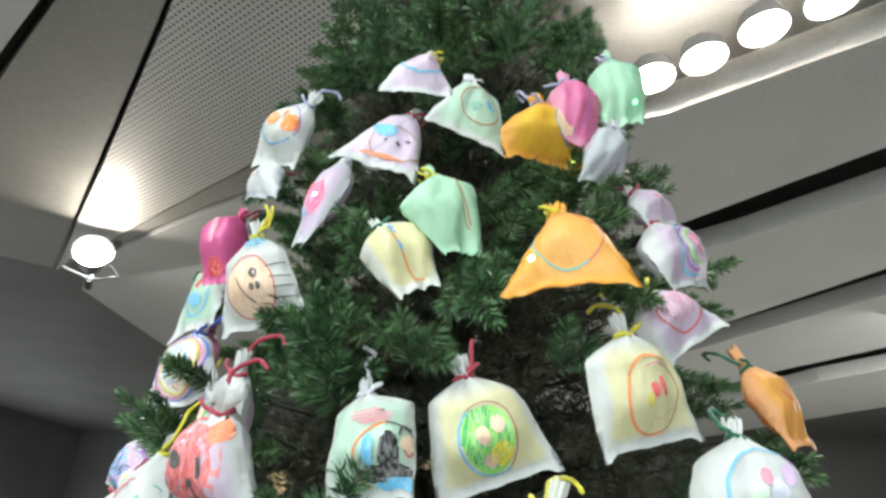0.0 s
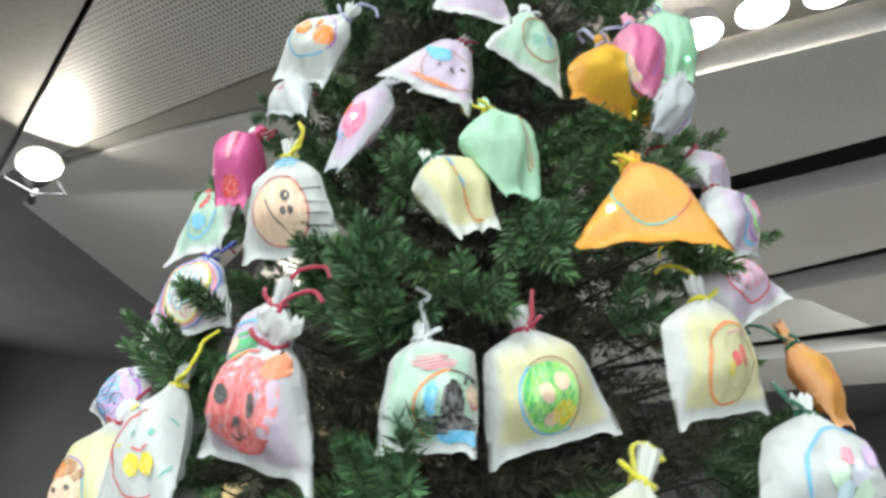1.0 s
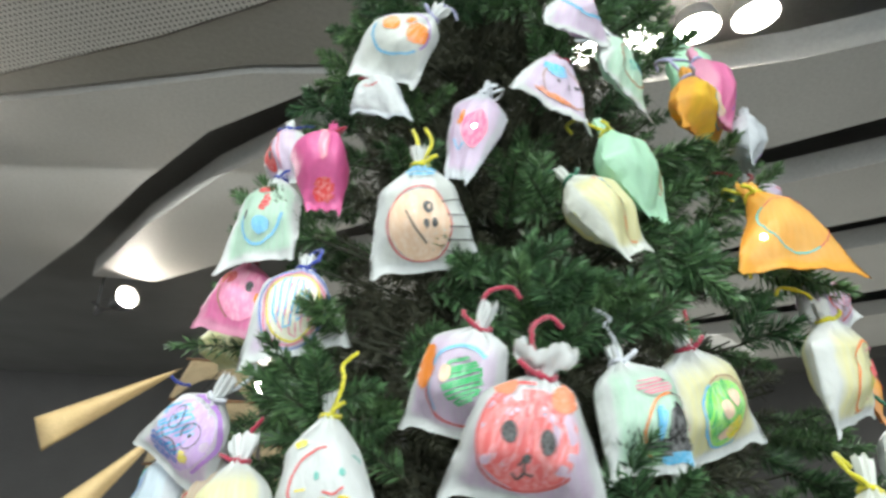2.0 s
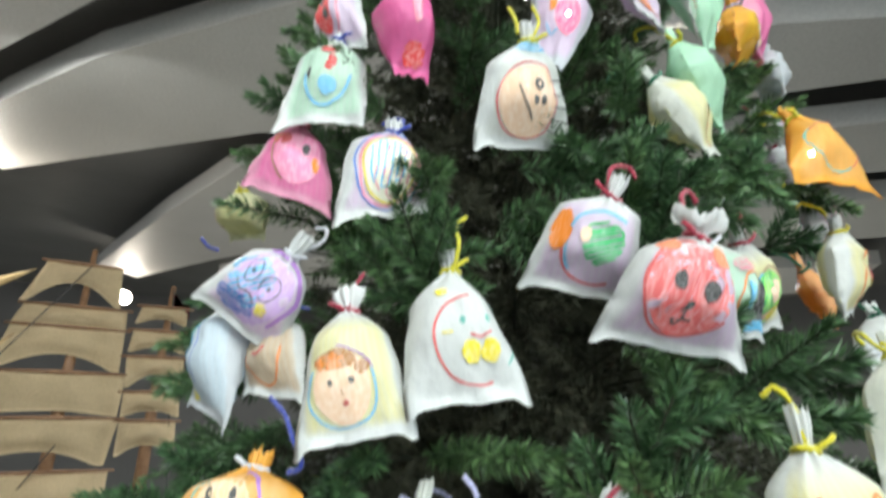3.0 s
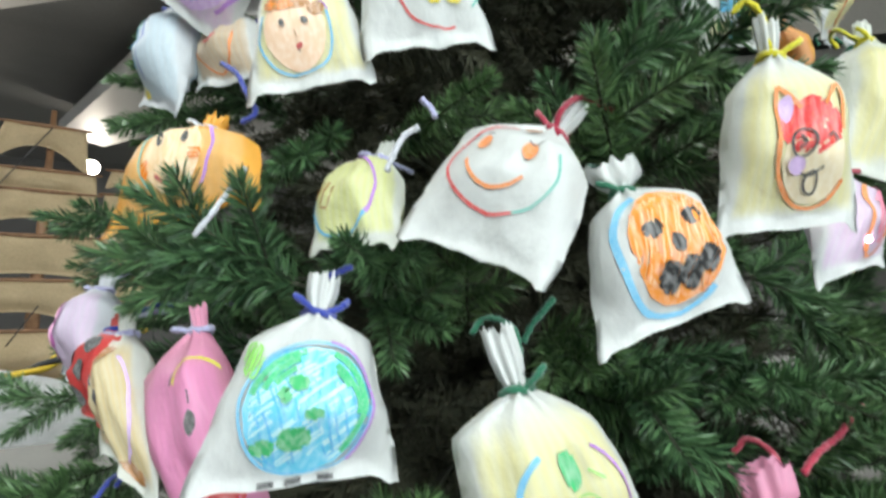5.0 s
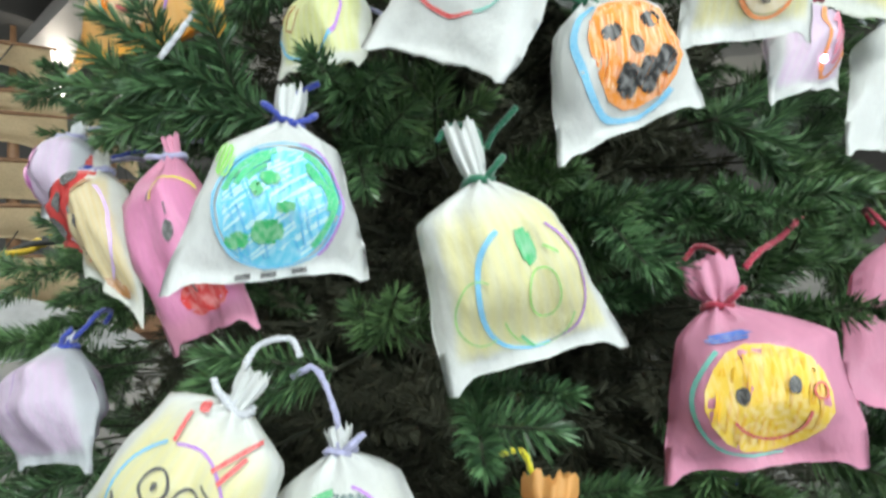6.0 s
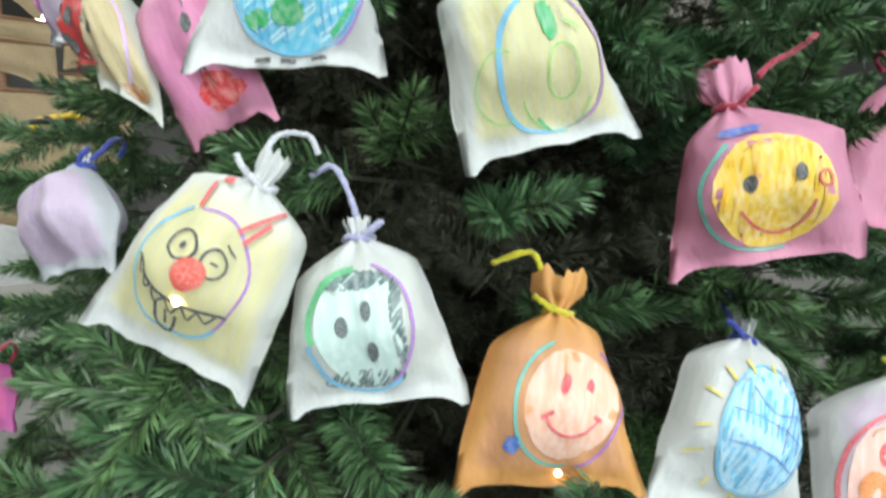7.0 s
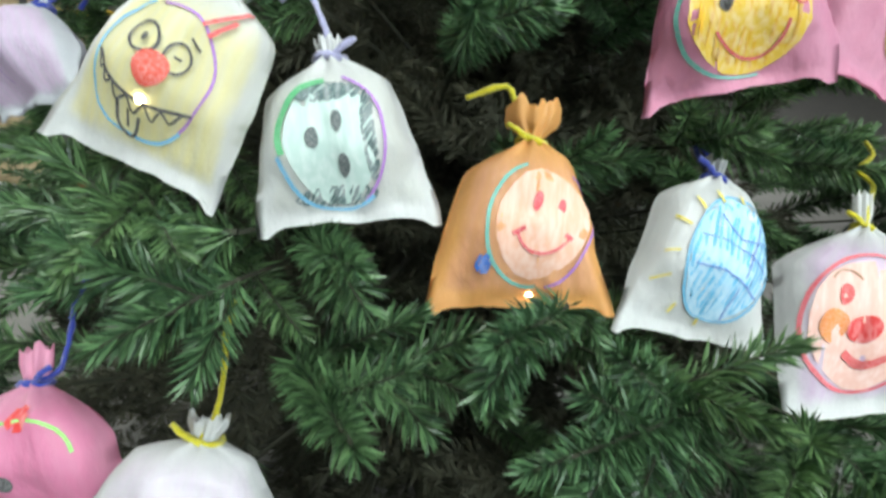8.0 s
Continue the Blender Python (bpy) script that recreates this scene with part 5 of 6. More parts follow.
bag("pale mint white paper bag lantern with a hatched black and green",
    (-0.589, -0.555, 0.976), (-16.7, -7.5, -32.5), 0.162, 0.154, -0.003, WHITE, PALE, W_LILAC,
    [('dot', (0.52, 0.68, 0.63), -0.0674, 0.5205, 0.4822, 0.322),
     ('hatch', (0.12, 0.18, 0.18), -0.0674, 0.8047, 0.4442, 0.0568, 80, 20, 0.003),
     ('hatch', (0.12, 0.18, 0.18), -0.0674, 0.2553, 0.3858, 0.0568, 70, 16, 0.003),
     ('hatch', (0.14, 0.2, 0.2), 0.3378, 0.5016, 0.0672, 0.2463, 10, 18, 0.003),
     ('arc', PURPLE, -0.0674, 0.5205, 0.5601, 0.3788, -60, 70, 0.004),
     ('arc', SKY, -0.0674, 0.5205, 0.5601, 0.3788, 190, 310, 0.006),
     ('arc', GREEN, -0.0674, 0.5205, 0.5212, 0.341, 90, 190, 0.009),
     ('dot', (0.07, 0.1, 0.1), -0.2603, 0.5016, 0.0672, 0.0568),
     ('dot', (0.07, 0.1, 0.1), 0.0095, 0.4258, 0.0575, 0.0568),
     ('dot', (0.07, 0.1, 0.1), 0.029, 0.6531, 0.0575, 0.0568)],
    plump=0.034, neck=0.12, tail=[(0.0, 0.0, 0.02), (-0.006, 0.004, 0.05), (-0.018, 0.01, 0.075), (-0.04, 0.02, 0.07)], shoulders=(0.74, 0.20, 0.63, 0.16))
bag("orange paper bag lantern with a pen circle, two red ovals",
    (-0.438, -0.663, 0.909), (-22.1, 2.5, -44.5), 0.170, 0.163, 0.009, (0.8, 0.42, 0.14), (0.86, 0.47, 0.28), W_YELLOW,
    [('dot', (0.86, 0.5, 0.36), 0.1761, 0.5056, 0.476, 0.289),
     ('arc', TEAL, 0.1558, 0.5056, 0.5552, 0.3342, 110, 270, 0.0055),
     ('arc', PURPLE, 0.1558, 0.5056, 0.5552, 0.3342, -80, 60, 0.004),
     ('dot', (0.78, 0.06, 0.08), 0.0969, 0.3972, 0.0447, 0.0542),
     ('dot', (0.78, 0.06, 0.08), 0.3344, 0.4063, 0.0396, 0.0452),
     ('arc', (0.78, 0.08, 0.1), 0.1953, 0.5418, 0.2771, 0.1265, 195, 345, 0.004),
     ('line', (0.78, 0.08, 0.1), ((-0.1213, 0.5779), (-0.0026, 0.5418)), 0.006),
     ('line', (0.78, 0.08, 0.1), ((0.4135, 0.5598), (0.4927, 0.5869)), 0.006),
     ('hatch', BLUE, -0.3791, 0.7234, 0.0792, 0.0452, 60, 4, 0.004)],
    plump=0.036, neck=0.24, led=((1.0, 0.75, 0.5), 0.1, 0.9, 0.003), shoulders=(0.70, 0.21, 0.46, 0.09), puff=0.2, tail=[(-0.010, -0.004, 0.018), (-0.018, 0.0, 0.042), (-0.030, 0.004, 0.058), (-0.066, 0.006, 0.044)])
bag("white paper bag lantern with a blue pen ball and yellow strokes",
    (-0.272, -0.761, 0.879), (-25, 12.1, -44), 0.146, 0.172, 0.002, WHITE, WHITE, W_BLUE,
    [('dot', (0.4, 0.66, 0.84), 0.1808, 0.507, 0.5679, 0.3361),
     ('hatch', SKY, 0.1808, 0.507, 0.5457, 0.3265, 80, 14, 0.003),
     ('ring', SKY, 0.1808, 0.507, 0.579, 0.3447, 0.004),
     ('line', BLUE, ((0.4864, 0.2464), (0.4209, 0.4889), (0.2897, 0.824)), 0.002),
     ('line', BLUE, ((-0.2781, 0.4134), (0.2675, 0.4516), (0.6831, 0.5261)), 0.002),
     ('line', BLUE, ((-0.2993, 0.5815), (0.1586, 0.6006), (0.6609, 0.675)), 0.002),
     ('line', BLUE, ((-0.0593, 0.2836), (0.2675, 0.3953), (0.5954, 0.3762)), 0.002),
     ('line', YELLOW, ((-0.6059, 0.339), (-0.4304, 0.3762)), 0.004),
     ('line', YELLOW, ((-0.3871, 0.2091), (-0.2781, 0.274)), 0.004),
     ('line', YELLOW, ((-0.1137, 0.1432), (-0.0381, 0.2177)), 0.004),
     ('line', YELLOW, ((0.2131, 0.1337), (0.2353, 0.19)), 0.004),
     ('line', YELLOW, ((-0.6604, 0.5442), (-0.496, 0.5261)), 0.003),
     ('line', YELLOW, ((-0.7149, 0.6932), (-0.5182, 0.6559)), 0.003),
     ('line', YELLOW, ((-0.3871, 0.8431), (-0.3215, 0.7868)), 0.004),
     ('line', YELLOW, ((-0.0048, 0.8899), (0.0063, 0.8431)), 0.004)],
    plump=0.04, neck=0.13, shoulders=(0.72, 0.17, 0.60, 0.09))
bag("white and lilac paper bag lantern with a pink pen disc, orange",
    (-0.077, -0.844, 0.824), (-32, 10, -50), 0.130, 0.222, 0.027, WHITE, C_LILAC, W_YELLOW,
    [('dot', (0.84, 0.52, 0.44), -0.1087, 0.5289, 0.8907, 0.291),
     ('ring', (0.78, 0.1, 0.14), -0.1087, 0.5289, 0.9548, 0.311, 0.006),
     ('dot', ORANGE, -0.6501, 0.5679, 0.2067, 0.0685),
     ('dot', RED, -0.2356, 0.5774, 0.2224, 0.058),
     ('dot', RED, -0.5546, 0.4319, 0.0955, 0.0485),
     ('arc', BROWN, -0.5546, 0.3929, 0.2224, 0.0685, 20, 160, 0.0025),
     ('line', RED, ((-0.4265, 0.6753), (-0.1087, 0.7238), (0.2889, 0.6848)), 0.012),
     ('dot', K, 0.2104, 0.4518, 0.0798, 0.039)],
    plump=0.044, neck=0.2, shoulders=(1.41, 0.30, 0.74, 0.09), tail=[(0.004, -0.004, 0.03), (0.010, 0.0, 0.06), (-0.004, 0.004, 0.08), (0.012, 0.006, 0.105), (0.006, 0.01, 0.125)])
bag("pink paper bag lantern with a pale green pen arc",
    (-0.817, -0.362, 0.653), (-30, -11.4, -33), 0.190, 0.142, -0.024, C_PINK, (0.78, 0.26, 0.44), W_BLUE,
    [('arc', LIME, 0.0, 0.62, 0.6, 0.36, 20, 170, 0.005),
     ('hatch', RED, 0.1, 0.25, 0.1, 0.08, 60, 4, 0.006),
     ('dot', K, -0.1, 0.65, 0.08, 0.05)],
    plump=0.044, neck=0.26, tail=[(0.025, -0.006, 0.010), (0.038, -0.008, 0.045), (0.042, -0.006, 0.075), (0.060, 0.0, 0.120)], shoulders=(0.61, 0.09, 0.78, 0.42))
bag("white paper bag lantern tinged lilac",
    (-0.711, -0.543, 0.642), (-22, 7.9, -40), 0.219, 0.105, 0.016, WHITE, (0.78, 0.7, 0.8), W_YELLOW,
    [('arc', PINK, 0.0, 0.7, 0.5, 0.3, 20, 160, 0.004)],
    plump=0.044, neck=0.18, tail=[(0.006, -0.004, 0.02), (0.004, 0.0, 0.06), (-0.004, 0.004, 0.1), (0.0, 0.016, 0.125), (-0.014, 0.02, 0.12)], shoulders=(0.53, 0.16, 0.44, 0.09))
bag("magenta paper bag lantern",
    (-0.881, -0.041, 0.758), (-55, -36, -27), 0.113, 0.122, -0.032, (0.5, 0.12, 0.34), C_MAGENTA, W_RED,
    [('arc', PURPLE, 0.0, 0.5, 0.5, 0.3, 0, 160, 0.004)])
bag("white paper bag lantern with a blue pen ring round coloured petals",
    (0.335, -0.594, 1.718), (-12, 4, -6), 0.155, 0.140, 0.006, WHITE, WHITE, W_GREEN,
    [('arc', SKY, 0.15, 0.56, 0.58, 0.4, 60, 260, 0.007),
     ('arc', PURPLE, 0.15, 0.56, 0.58, 0.4, -60, 60, 0.004),
     ('dot', PINK, 0.1, 0.42, 0.08, 0.07),
     ('dot', (0.62, 0.84, 0.62), -0.05, 0.56, 0.13, 0.1),
     ('dot', (0.72, 0.74, 0.88), 0.24, 0.54, 0.13, 0.1),
     ('dot', (0.6, 0.78, 0.88), 0.1, 0.7, 0.13, 0.1),
     ('dot', LILAC, 0.42, 0.4, 0.1, 0.09),
     ('dot', (0.62, 0.84, 0.62), 0.36, 0.68, 0.12, 0.1)],
    plump=0.044, neck=0.2)
bag("slim orange paper bag lantern",
    (0.454, -0.436, 1.853), (-20, -9.3, 34), 0.060, 0.139, -0.004, C_APRICOT, C_ORANGE, W_GREEN,
    [('line', RED, ((-0.2, 0.4), (0.1, 0.6)), 0.006)],
    neck=0.3, shoulders=(1.76, 0.36, 2.36, 0.20))


# ---- the tree ----
def reach(z):
    """Radius of the crown at the height z."""
    if z < 2.9:
        return 1.05 - 0.225 * z + 0.10 * min(1.0, max(0.0, (1.15 - z) / 0.5))
    return max(0.02, (1.05 - 0.225 * 2.9) * (1 - ((z - 2.9) / 0.95) ** 1.3))


def clear_of_bags(p, rng, keep=0.01, behind=0.045):
    """Whether a twig's place is free: bags push the twigs before them aside."""
    for inv, w, h in BAGS:
        q = inv[:3, :3] @ p + inv[:3, 3]
        if abs(q[0]) < 0.62 * w and -h * 1.05 < q[2] < 0.02 and -0.34 < q[1] < behind:
            return rng.random() < keep
    return True


def needle_mesh(twigs, rng, per_metre, length):
    """Arrays of triangles for all needles of the given twigs: (start, end) pairs."""
    verts = []
    for a, b in twigs:
        d = b - a
        size = np.linalg.norm(d)
        d = d / size
        k = max(12, int(size * per_metre))
        s = np.sort(rng.random(k)) ** 0.9
        side = np.cross(d, (0, 0, 1.0))
        side = side / (np.linalg.norm(side) + 1e-6)
        up = np.cross(side, d)
        ang = rng.random(k) * 2 * np.pi
        ang = np.where(rng.random(k) < 0.25, np.where(np.cos(ang) > 0, 0.25 * np.sin(ang), np.pi + 0.25 * np.sin(ang)), ang)
        radial = np.cos(ang)[:, None] * side + np.sin(ang)[:, None] * up
        lean = 0.58 + 0.50 * s[:, None] ** 4 + 0.18 * rng.random((k, 1))
        way = d * lean + radial * (1.0 - 0.45 * s[:, None] ** 4)
        way += rng.normal(0, 0.06, (k, 3))
        way /= np.linalg.norm(way, axis=1)[:, None]
        root = a + s[:, None] * (b - a)
        ln = length * (0.75 + 0.4 * rng.random(k)) * (1 - 0.35 * s ** 4)
        tip = root + way * ln[:, None]
        tip[:, 2] -= 0.002 * rng.random(k)
        across = np.cross(way, rng.normal(0, 1, (k, 3)))
        across /= np.linalg.norm(across, axis=1)[:, None] + 1e-9
        half = across * (0.0011 + 0.0006 * rng.random((k, 1)))
        mid = root + (tip - root) * 0.55
        verts.append(np.stack([root - half * 0.6, mid - half, tip, mid + half], 1).reshape(-1, 3))
    return np.concatenate(verts) if verts else np.zeros((0, 3))


def quads_to_mesh(name, needles, stems, inner=None):
    """One mesh of green needle blades, twig prisms and inner twig blades coloured dark for shade."""
    tri = []
    for a, b, r in stems:
        d = (b - a) / (np.linalg.norm(b - a) + 1e-9)
        s = np.cross(d, (0.3, 0.2, 0.9))
        s /= np.linalg.norm(s)
        t = np.cross(d, s)
        ring = [s, -0.5 * s + 0.87 * t, -0.5 * s - 0.87 * t]
        for i in range(3):
            p, q = ring[i] * r, ring[(i + 1) % 3] * r
            tri.append([a + p, a + q, b + q * 0.6, b + p * 0.6])
    extra = np.array(tri).reshape(-1, 3) if tri else np.zeros((0, 3))
    inner = np.zeros((0, 3)) if inner is None else inner
    co = np.concatenate([needles, extra, inner])
    count = len(co) // 4
    me = bpy.data.meshes.new(name)
    me.vertices.add(len(co))
    me.vertices.foreach_set("co", co.astype(np.float32).ravel())
    me.loops.add(len(co))
    me.loops.foreach_set("vertex_index", np.arange(len(co), dtype=np.int32))
    me.polygons.add(count)
    me.polygons.foreach_set("loop_start", np.arange(0, len(co), 4, dtype=np.int32))
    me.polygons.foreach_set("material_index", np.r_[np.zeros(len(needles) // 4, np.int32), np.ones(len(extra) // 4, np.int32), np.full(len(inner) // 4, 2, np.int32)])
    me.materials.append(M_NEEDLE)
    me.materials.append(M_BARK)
    me.materials.append(M_INNER_SHADE)
    me.update(calc_edges=True)
    return me


def spray(rng, pr, base, way, size, twigs, stems):
    """A fan of shoots: one leader from base along way, side shoots in fishbone order."""
    tip = base + way * size
    if not (clear_of_bags(base + way * size * 0.3, pr) and clear_of_bags(base + way * size * 0.65, pr) and clear_of_bags(tip, pr, 0.05)):
        return
    twigs.append((base, tip))
    stems.append((base, tip, 0.0026))
    fan = np.cross(way, (rng.normal(0, 0.35), rng.normal(0, 0.35), 1.0))
    fan /= np.linalg.norm(fan)
    s, k = rng.uniform(0.02, 0.05), 0
    while s < size * 0.72:
        p = base + way * s
        side = fan * (1 if k % 2 else -1) * rng.uniform(0.60, 0.90) + way * rng.uniform(0.60, 0.9) + rng.normal(0, 0.12, 3)
        side /= np.linalg.norm(side)
        ln = (0.055 + 0.42 * (size - s)) * rng.uniform(0.8, 1.15)
        if clear_of_bags(p + side * ln, pr, 0.06) and clear_of_bags(p + side * ln * 0.5, pr, 0.06):
            twigs.append((p, p + side * ln))
            stems.append((p, p + side * ln, 0.0018))
        s += rng.uniform(0.040, 0.065)
        k += 1


def grow(rng, pr, z, turn, length, lift):
    """One bough: its stem, short inner twigs, and the spray that it ends in. Returns twigs of the spray, inner twigs and stems."""
    out = np.array([math.cos(turn), math.sin(turn), 0.0])
    flat = np.array([-math.sin(turn), math.cos(turn), 0.0])
    size = min(0.25, 0.10 + 0.18 * length) * rng.uniform(0.8, 1.2)
    run = max(0.06, length - size * 0.72)
    pts = []
    for i in range(6):
        s = i / 5
        pts.append(out * (0.02 + (run - 0.02) * s) + np.array([0, 0, z - run * math.tan(lift) * (1 - s) - 0.05 * run * math.sin(s * 3.1)]) + flat * 0.04 * math.sin(s * 2.5 + turn * 7) * s)
    stems = [(pts[i], pts[i + 1], 0.0048 - 0.0004 * i) for i in range(5)]
    twigs, inner = [], []
    way = out * rng.uniform(0.55, 0.95) + flat * rng.uniform(-0.75, 0.75) + np.array([0, 0, math.tan(lift) * 0.6 + rng.uniform(-0.50, 0.50)])
    way /= np.linalg.norm(way)
    spray(rng, pr, pts[5], way, size, twigs, stems)
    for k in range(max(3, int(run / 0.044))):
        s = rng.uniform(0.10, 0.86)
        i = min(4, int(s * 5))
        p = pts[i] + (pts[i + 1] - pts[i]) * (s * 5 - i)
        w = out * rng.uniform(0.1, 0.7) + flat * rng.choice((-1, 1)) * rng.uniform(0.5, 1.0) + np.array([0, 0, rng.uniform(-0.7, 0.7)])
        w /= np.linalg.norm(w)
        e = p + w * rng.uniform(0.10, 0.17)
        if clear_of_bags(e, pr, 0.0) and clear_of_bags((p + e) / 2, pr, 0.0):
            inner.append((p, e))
    return twigs, inner, stems


tree = new("christmas_tree")
tagged(tree, "tall artificial green fir tree hung with paper bag lanterns", "tree")
bm = bmesh.new()
tube(bm, [(0, 0, 0.0), (0, 0, 1.2), (0.01, 0, 2.4), (0, 0, 3.6)], [0.045, 0.038, 0.026, 0.010], 12)
part("trunk", smooth_all(bm), M_BARK, tree, "dark brown metal pole trunk")
bm = bmesh.new()
for k in range(4):
    a = radians(45 + 90 * k)
    tube(bm, [(0, 0, 0.16), (0.25 * math.cos(a), 0.25 * math.sin(a), 0.10), (0.45 * math.cos(a), 0.45 * math.sin(a), 0.012)], [0.016, 0.014, 0.012], 8)
part("stand", smooth_all(bm), M_METAL, tree, "black metal tree stand")
rng = np.random.default_rng(5)
pr = random.Random(5)
rear_needles, rear_inner, rear_stems = [], [], []
z = 0.30
ring = 0
while z < 3.62:
    r = reach(z)
    count = max(6, int(2 * math.pi * r / 0.172))
    for k in range(count):
        turn = 2 * math.pi * (k + 0.5 * (ring % 2)) / count + rng.uniform(-0.10, 0.10)
        zz = z + rng.uniform(-0.05, 0.05)
        lift = radians(-4 + 14 * zz / 3 + (22 if zz > 2.7 else 0) + (16 if zz > 3.1 else 0) + rng.uniform(-10, 10))
        length = max(0.10, reach(zz) * rng.choice((rng.uniform(0.92, 1.05), rng.uniform(0.72, 0.95)), p=(0.7, 0.3)))
        twigs, inner, stems = grow(rng, pr, zz, turn, length, lift)
        front = math.cos(turn - radians(238)) > 0.05 and 0.45 < zz < 3.0 and len(twigs) > 1
        if front:
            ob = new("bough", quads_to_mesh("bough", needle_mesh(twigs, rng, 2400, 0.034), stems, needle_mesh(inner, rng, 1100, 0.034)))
            ob.parent = tree
        else:
            seen = math.cos(turn - radians(238)) > -0.55
            rear_needles.append(needle_mesh(twigs, rng, 1700 if seen else 500, 0.033))
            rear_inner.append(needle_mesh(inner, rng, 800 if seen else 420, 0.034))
            rear_stems += stems
    z += 0.123 if z < 2.8 else 0.095
    ring += 1


def fir_bough(base, tip, over=False):
    """A full fir bough from base to tip, which may reach over a bag: a leader, side shoots on both sides, and a stem back towards the trunk."""
    a, b = np.array(base), np.array(tip)
    way = b - a
    size = np.linalg.norm(way)
    way = way / size
    inner = np.array([a[0] * 0.35, a[1] * 0.35, a[2] - 0.03])
    out = np.array([a[0], a[1], 0.0]) / math.hypot(a[0], a[1])
    fan = np.cross(way, out)
    fan = fan / (np.linalg.norm(fan) + 1e-6) + rng.normal(0, 0.15, 3)
    twigs, stems = [(a, b)], [(inner, a, 0.004), (a, b, 0.0026)]
    if not over and not (clear_of_bags(b, pr, 0.0, 0.005)):
        return None
    s, k = 0.0, 0
    while s < size * 0.62:
        p = a + way * s
        side = fan * (1 if k % 2 else -1) * rng.uniform(0.55, 0.8) + way * rng.uniform(0.75, 0.95) + rng.normal(0, 0.08, 3)
        side = side / np.linalg.norm(side)
        ln = (0.040 + 0.36 * (size - s)) * rng.uniform(0.85, 1.1)
        e = p + side * ln
        if over or (clear_of_bags(e, pr, 0.0, 0.005)):
            twigs.append((p, e)), stems.append((p, e, 0.0018))
        s += rng.uniform(0.028, 0.042)
        k += 1
    ob = new("bough", quads_to_mesh("bough", needle_mesh(twigs, rng, 2500, 0.034), stems))
    ob.parent = tree
    return ob


fir_bough((-0.68, -0.56, 0.83), (-0.84, -0.37, 0.84))
fir_bough((-0.68, -0.56, 0.79), (-0.79, -0.58, 0.76))
fir_bough((-0.60, -0.52, 0.81), (-0.64, -0.68, 0.82))
fir_bough((-0.61, -0.59, 0.73), (-0.56, -0.76, 0.72))
fir_bough((-0.52, -0.57, 0.89), (-0.56, -0.69, 0.91))
fir_bough((-0.46, -0.60, 1.03), (-0.52, -0.74, 0.96))
fir_bough((-0.39, -0.67, 0.86), (-0.43, -0.77, 0.88))
fir_bough((-0.26, -0.71, 0.91), (-0.28, -0.80, 0.93))
fir_bough((-0.45, -0.73, 0.77), (-0.59, -0.78, 0.78))
fir_bough((-0.35, -0.82, 0.68), (-0.58, -0.81, 0.70))
fir_bough((-0.24, -0.87, 0.65), (-0.41, -0.91, 0.66))
fir_bough((-0.60, -0.44, 1.02), (-0.55, -0.63, 0.99))
fir_bough((-0.71, -0.50, 0.79), (-0.82, -0.48, 0.78))
fir_bough((-0.58, -0.37, 1.29), (-0.74, -0.34, 1.38), over=True)
fir_bough((-0.59, -0.34, 1.30), (-0.77, -0.27, 1.32), over=True)
fir_bough((-0.49, -0.42, 1.30), (-0.59, -0.50, 1.33))
fir_bough((-0.42, -0.47, 1.25), (-0.47, -0.53, 1.33))
fir_bough((-0.34, -0.51, 1.24), (-0.38, -0.61, 1.21))
fir_bough((-0.33, -0.53, 1.18), (-0.32, -0.66, 1.17))
fir_bough((-0.51, -0.49, 1.05), (-0.54, -0.57, 1.11))
fir_bough((-0.56, -0.49, 1.03), (-0.68, -0.48, 1.06))
fir_bough((-0.07, -0.61, 1.31), (0.19, -0.71, 1.24))
fir_bough((-0.11, -0.68, 1.09), (-0.11, -0.76, 1.18))
fir_bough((-0.49, -0.37, 1.27), (-0.49, -0.52, 1.25))
fir_bough((-0.33, -0.56, 1.43), (-0.34, -0.65, 1.58))
fir_bough((-0.26, -0.56, 1.42), (-0.27, -0.67, 1.45))
fir_bough((-0.53, -0.15, 1.81), (-0.48, -0.41, 1.76))
fir_bough((-0.36, -0.38, 1.81), (-0.33, -0.51, 1.75))
fir_bough((-0.34, -0.43, 1.68), (-0.43, -0.45, 1.71))
fir_bough((0.15, -0.56, 1.82), (-0.13, -0.65, 1.65))
fir_bough((-0.51, -0.26, 1.48), (-0.59, -0.32, 1.43))
fir_bough((-0.31, -0.47, 1.83), (-0.47, -0.42, 1.90))
fir_bough((-0.22, -0.50, 1.83), (-0.24, -0.55, 1.94))
fir_bough((0.08, -0.47, 2.18), (0.22, -0.49, 2.22))
fir_bough((-0.48, -0.22, 2.04), (-0.62, -0.13, 2.14), over=True)
fir_bough((-0.16, -0.47, 2.04), (-0.22, -0.52, 2.06))
fir_bough((-0.03, -0.51, 2.00), (0.03, -0.61, 1.87))
fir_bough((-0.47, -0.37, 1.72), (-0.62, -0.23, 1.77))
fir_bough((-0.19, -0.52, 1.77), (-0.22, -0.58, 1.82))
fir_bough((-0.09, -0.53, 1.83), (-0.05, -0.60, 1.86))
fir_bough((-0.11, -0.36, 2.57), (-0.30, -0.39, 2.59))
fir_bough((0.11, -0.35, 2.61), (0.16, -0.40, 2.76))
fir_bough((-0.10, -0.35, 2.63), (-0.11, -0.40, 2.83))
fir_bough((0.23, -0.49, 1.98), (0.25, -0.62, 1.90), over=True)
fir_bough((-0.23, -0.50, 1.79), (-0.27, -0.56, 1.90))
fir_bough((-0.34, -0.40, 1.90), (-0.16, -0.60, 1.88))
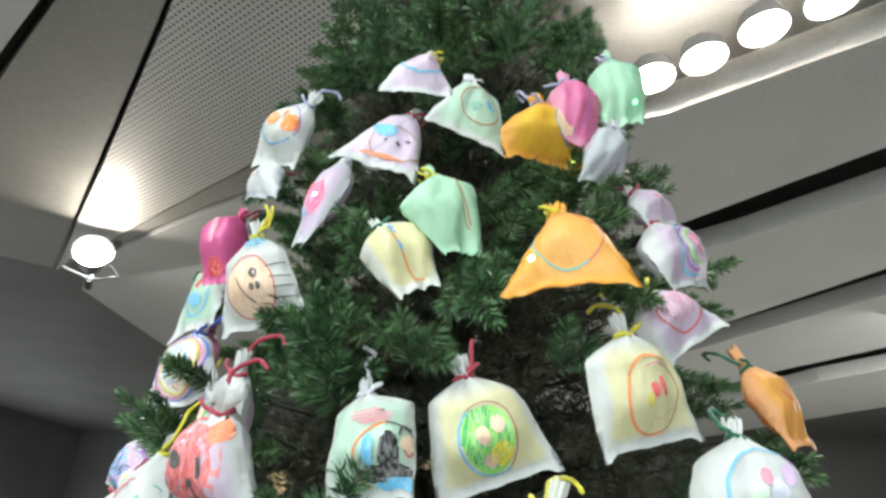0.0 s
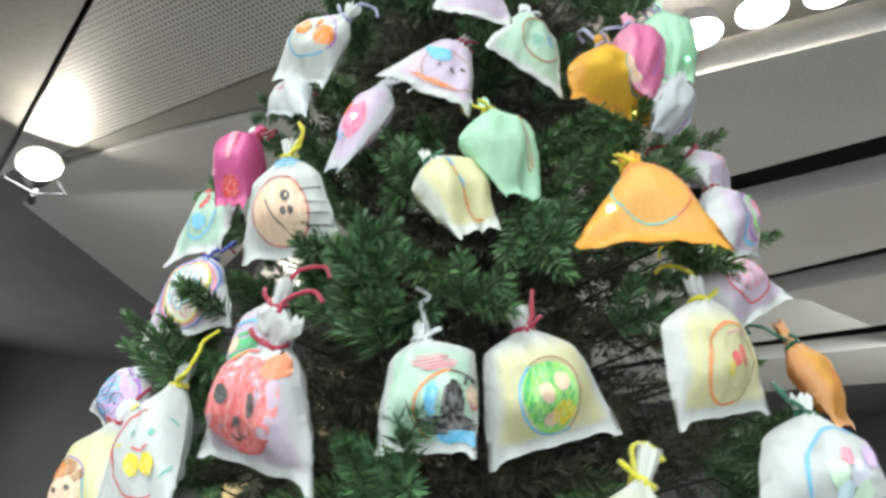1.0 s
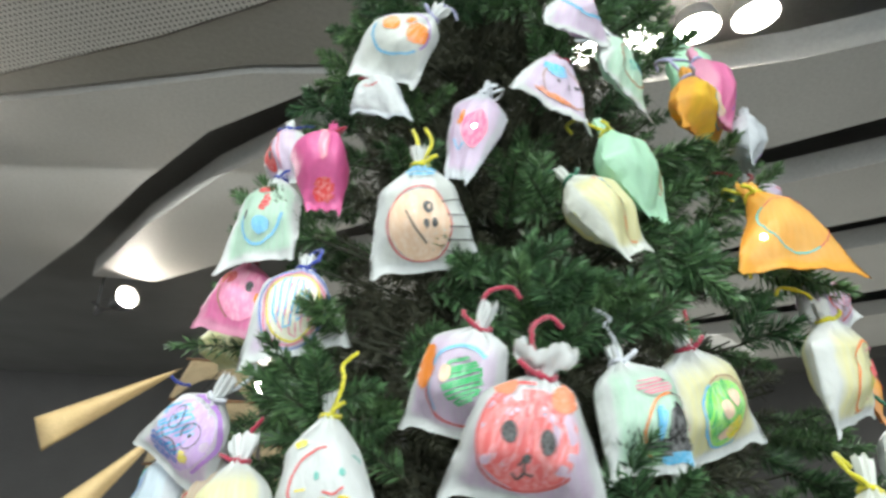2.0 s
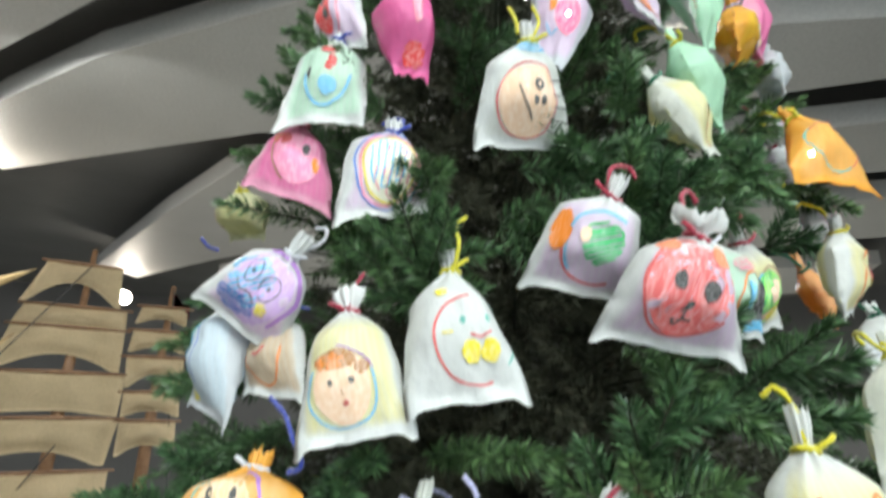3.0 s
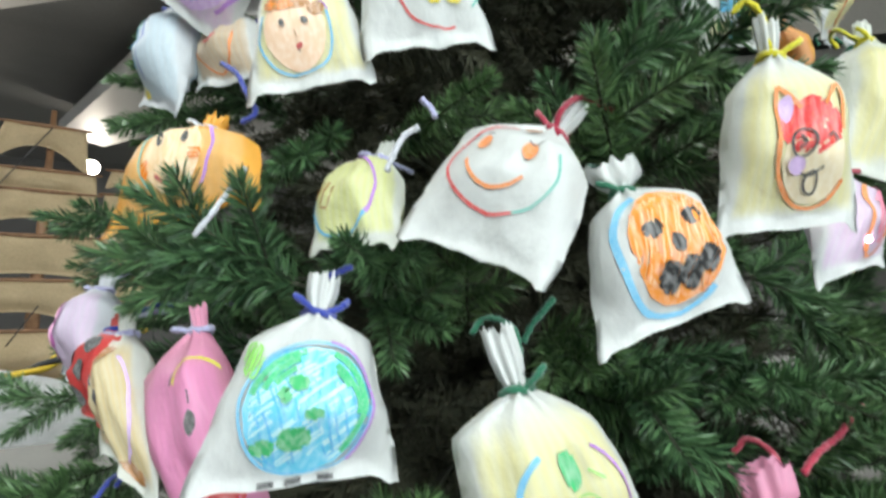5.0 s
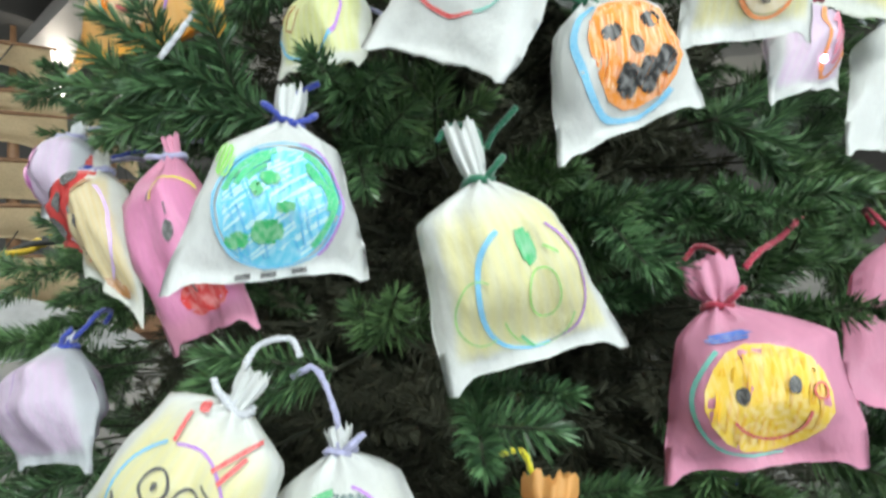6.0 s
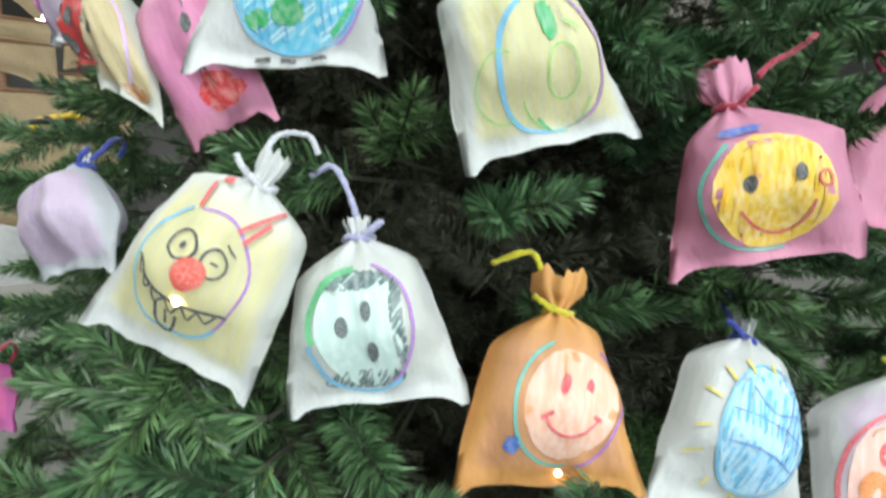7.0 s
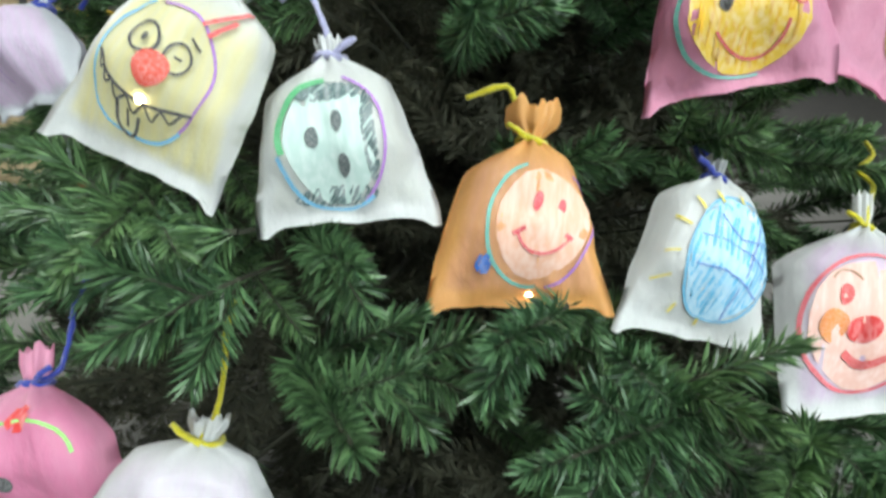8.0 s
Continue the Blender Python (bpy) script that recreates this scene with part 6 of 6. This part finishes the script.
fir_bough((0.39, -0.39, 1.87), (0.43, -0.50, 1.79))
fir_bough((0.02, -0.48, 2.18), (0.10, -0.57, 2.03))
fir_bough((0.13, -0.52, 1.83), (0.17, -0.59, 1.85))
fir_bough((0.04, -0.53, 1.91), (-0.00, -0.59, 1.96))
fir_bough((-0.45, -0.34, 1.84), (-0.51, -0.40, 1.87), over=True)
fir_bough((-0.25, -0.41, 1.94), (-0.33, -0.50, 1.92), over=True)
fir_bough((-0.15, -0.59, 1.61), (-0.17, -0.60, 1.68), over=True)

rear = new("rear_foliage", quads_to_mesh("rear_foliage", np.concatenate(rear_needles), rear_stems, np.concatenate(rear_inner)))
rear.parent = tree
tagged(rear, kind="stuff")
# leader at the top
twigs, stems = [], []
for k in range(16):
    a = k * 2.4
    p = np.array([0, 0, 3.15 + 0.03 * k])
    e = p + np.array([math.cos(a) * 0.12, math.sin(a) * 0.12, 0.13])
    twigs.append((p, e)), stems.append((p, e, 0.0025))
ob = new("leader", quads_to_mesh("leader", needle_mesh(twigs, rng, 900, 0.024), stems))
ob.parent = tree


# ---- loose chenille stems hooked over the twigs ----
def chenille_stem(points, colour, label):
    rng_ = random.Random(len(label) + int(abs(points[0][0]) * 1000))
    bm = bmesh.new()
    tube(bm, curve_points(points, 8 * len(points)), 0.0032, 7, 0.3, rng_)
    ob = new("chenille_stem", mesh_of("chenille_stem", smooth_all(bm), chenille(colour)))
    return tagged(ob, label, "chenille stem", "loose chenille stems")


chenille_stem([(-0.265, -0.747, 1.134), (-0.245, -0.751, 1.150), (-0.221, -0.756, 1.160), (-0.174, -0.762, 1.186)], W_RED, "red fuzzy chenille stem hooked over a fir twig")
chenille_stem([(-0.463, -0.777, 0.639), (-0.448, -0.784, 0.643), (-0.431, -0.797, 0.632), (-0.430, -0.804, 0.607), (-0.448, -0.799, 0.589), (-0.464, -0.785, 0.605), (-0.463, -0.779, 0.634)], W_WHITE, "white fuzzy chenille stem hooked over a fir twig")
chenille_stem([(-0.469, -0.609, 1.243), (-0.461, -0.611, 1.258), (-0.451, -0.615, 1.270), (-0.441, -0.619, 1.282)], W_GREEN, "dark green fuzzy chenille stem hooked over a fir twig")
chenille_stem([(-0.406, -0.798, 0.680), (-0.397, -0.809, 0.652), (-0.392, -0.818, 0.627), (-0.371, -0.834, 0.601)], W_GREEN, "dark green fuzzy chenille stem hooked over a fir twig")
chenille_stem([(-0.645, -0.269, 1.555), (-0.635, -0.301, 1.534), (-0.631, -0.324, 1.508), (-0.626, -0.346, 1.480), (-0.636, -0.331, 1.470)], W_BLUE, "blue fuzzy chenille stem hooked over a fir twig")
chenille_stem([(-0.701, 0.033, 1.829), (-0.686, 0.044, 1.819), (-0.666, 0.055, 1.817)], W_BLUE, "blue fuzzy chenille stem hooked over a fir twig")
chenille_stem([(-0.370, -0.422, 2.166), (-0.366, -0.433, 2.139), (-0.367, -0.441, 2.108)], W_YELLOW, "yellow fuzzy chenille stem hooked over a fir twig")
chenille_stem([(-0.543, -0.493, 1.402), (-0.528, -0.497, 1.436), (-0.515, -0.507, 1.448)], W_WHITE, "white fuzzy chenille stem hooked over a fir twig")
chenille_stem([(-0.599, -0.464, 1.289), (-0.590, -0.473, 1.298), (-0.574, -0.488, 1.308)], W_BLUE, "blue fuzzy chenille stem hooked over a fir twig")
chenille_stem([(-0.510, -0.503, 1.478), (-0.504, -0.510, 1.469), (-0.502, -0.517, 1.458)], W_LILAC, "pale lilac fuzzy chenille stem hooked over a fir twig")
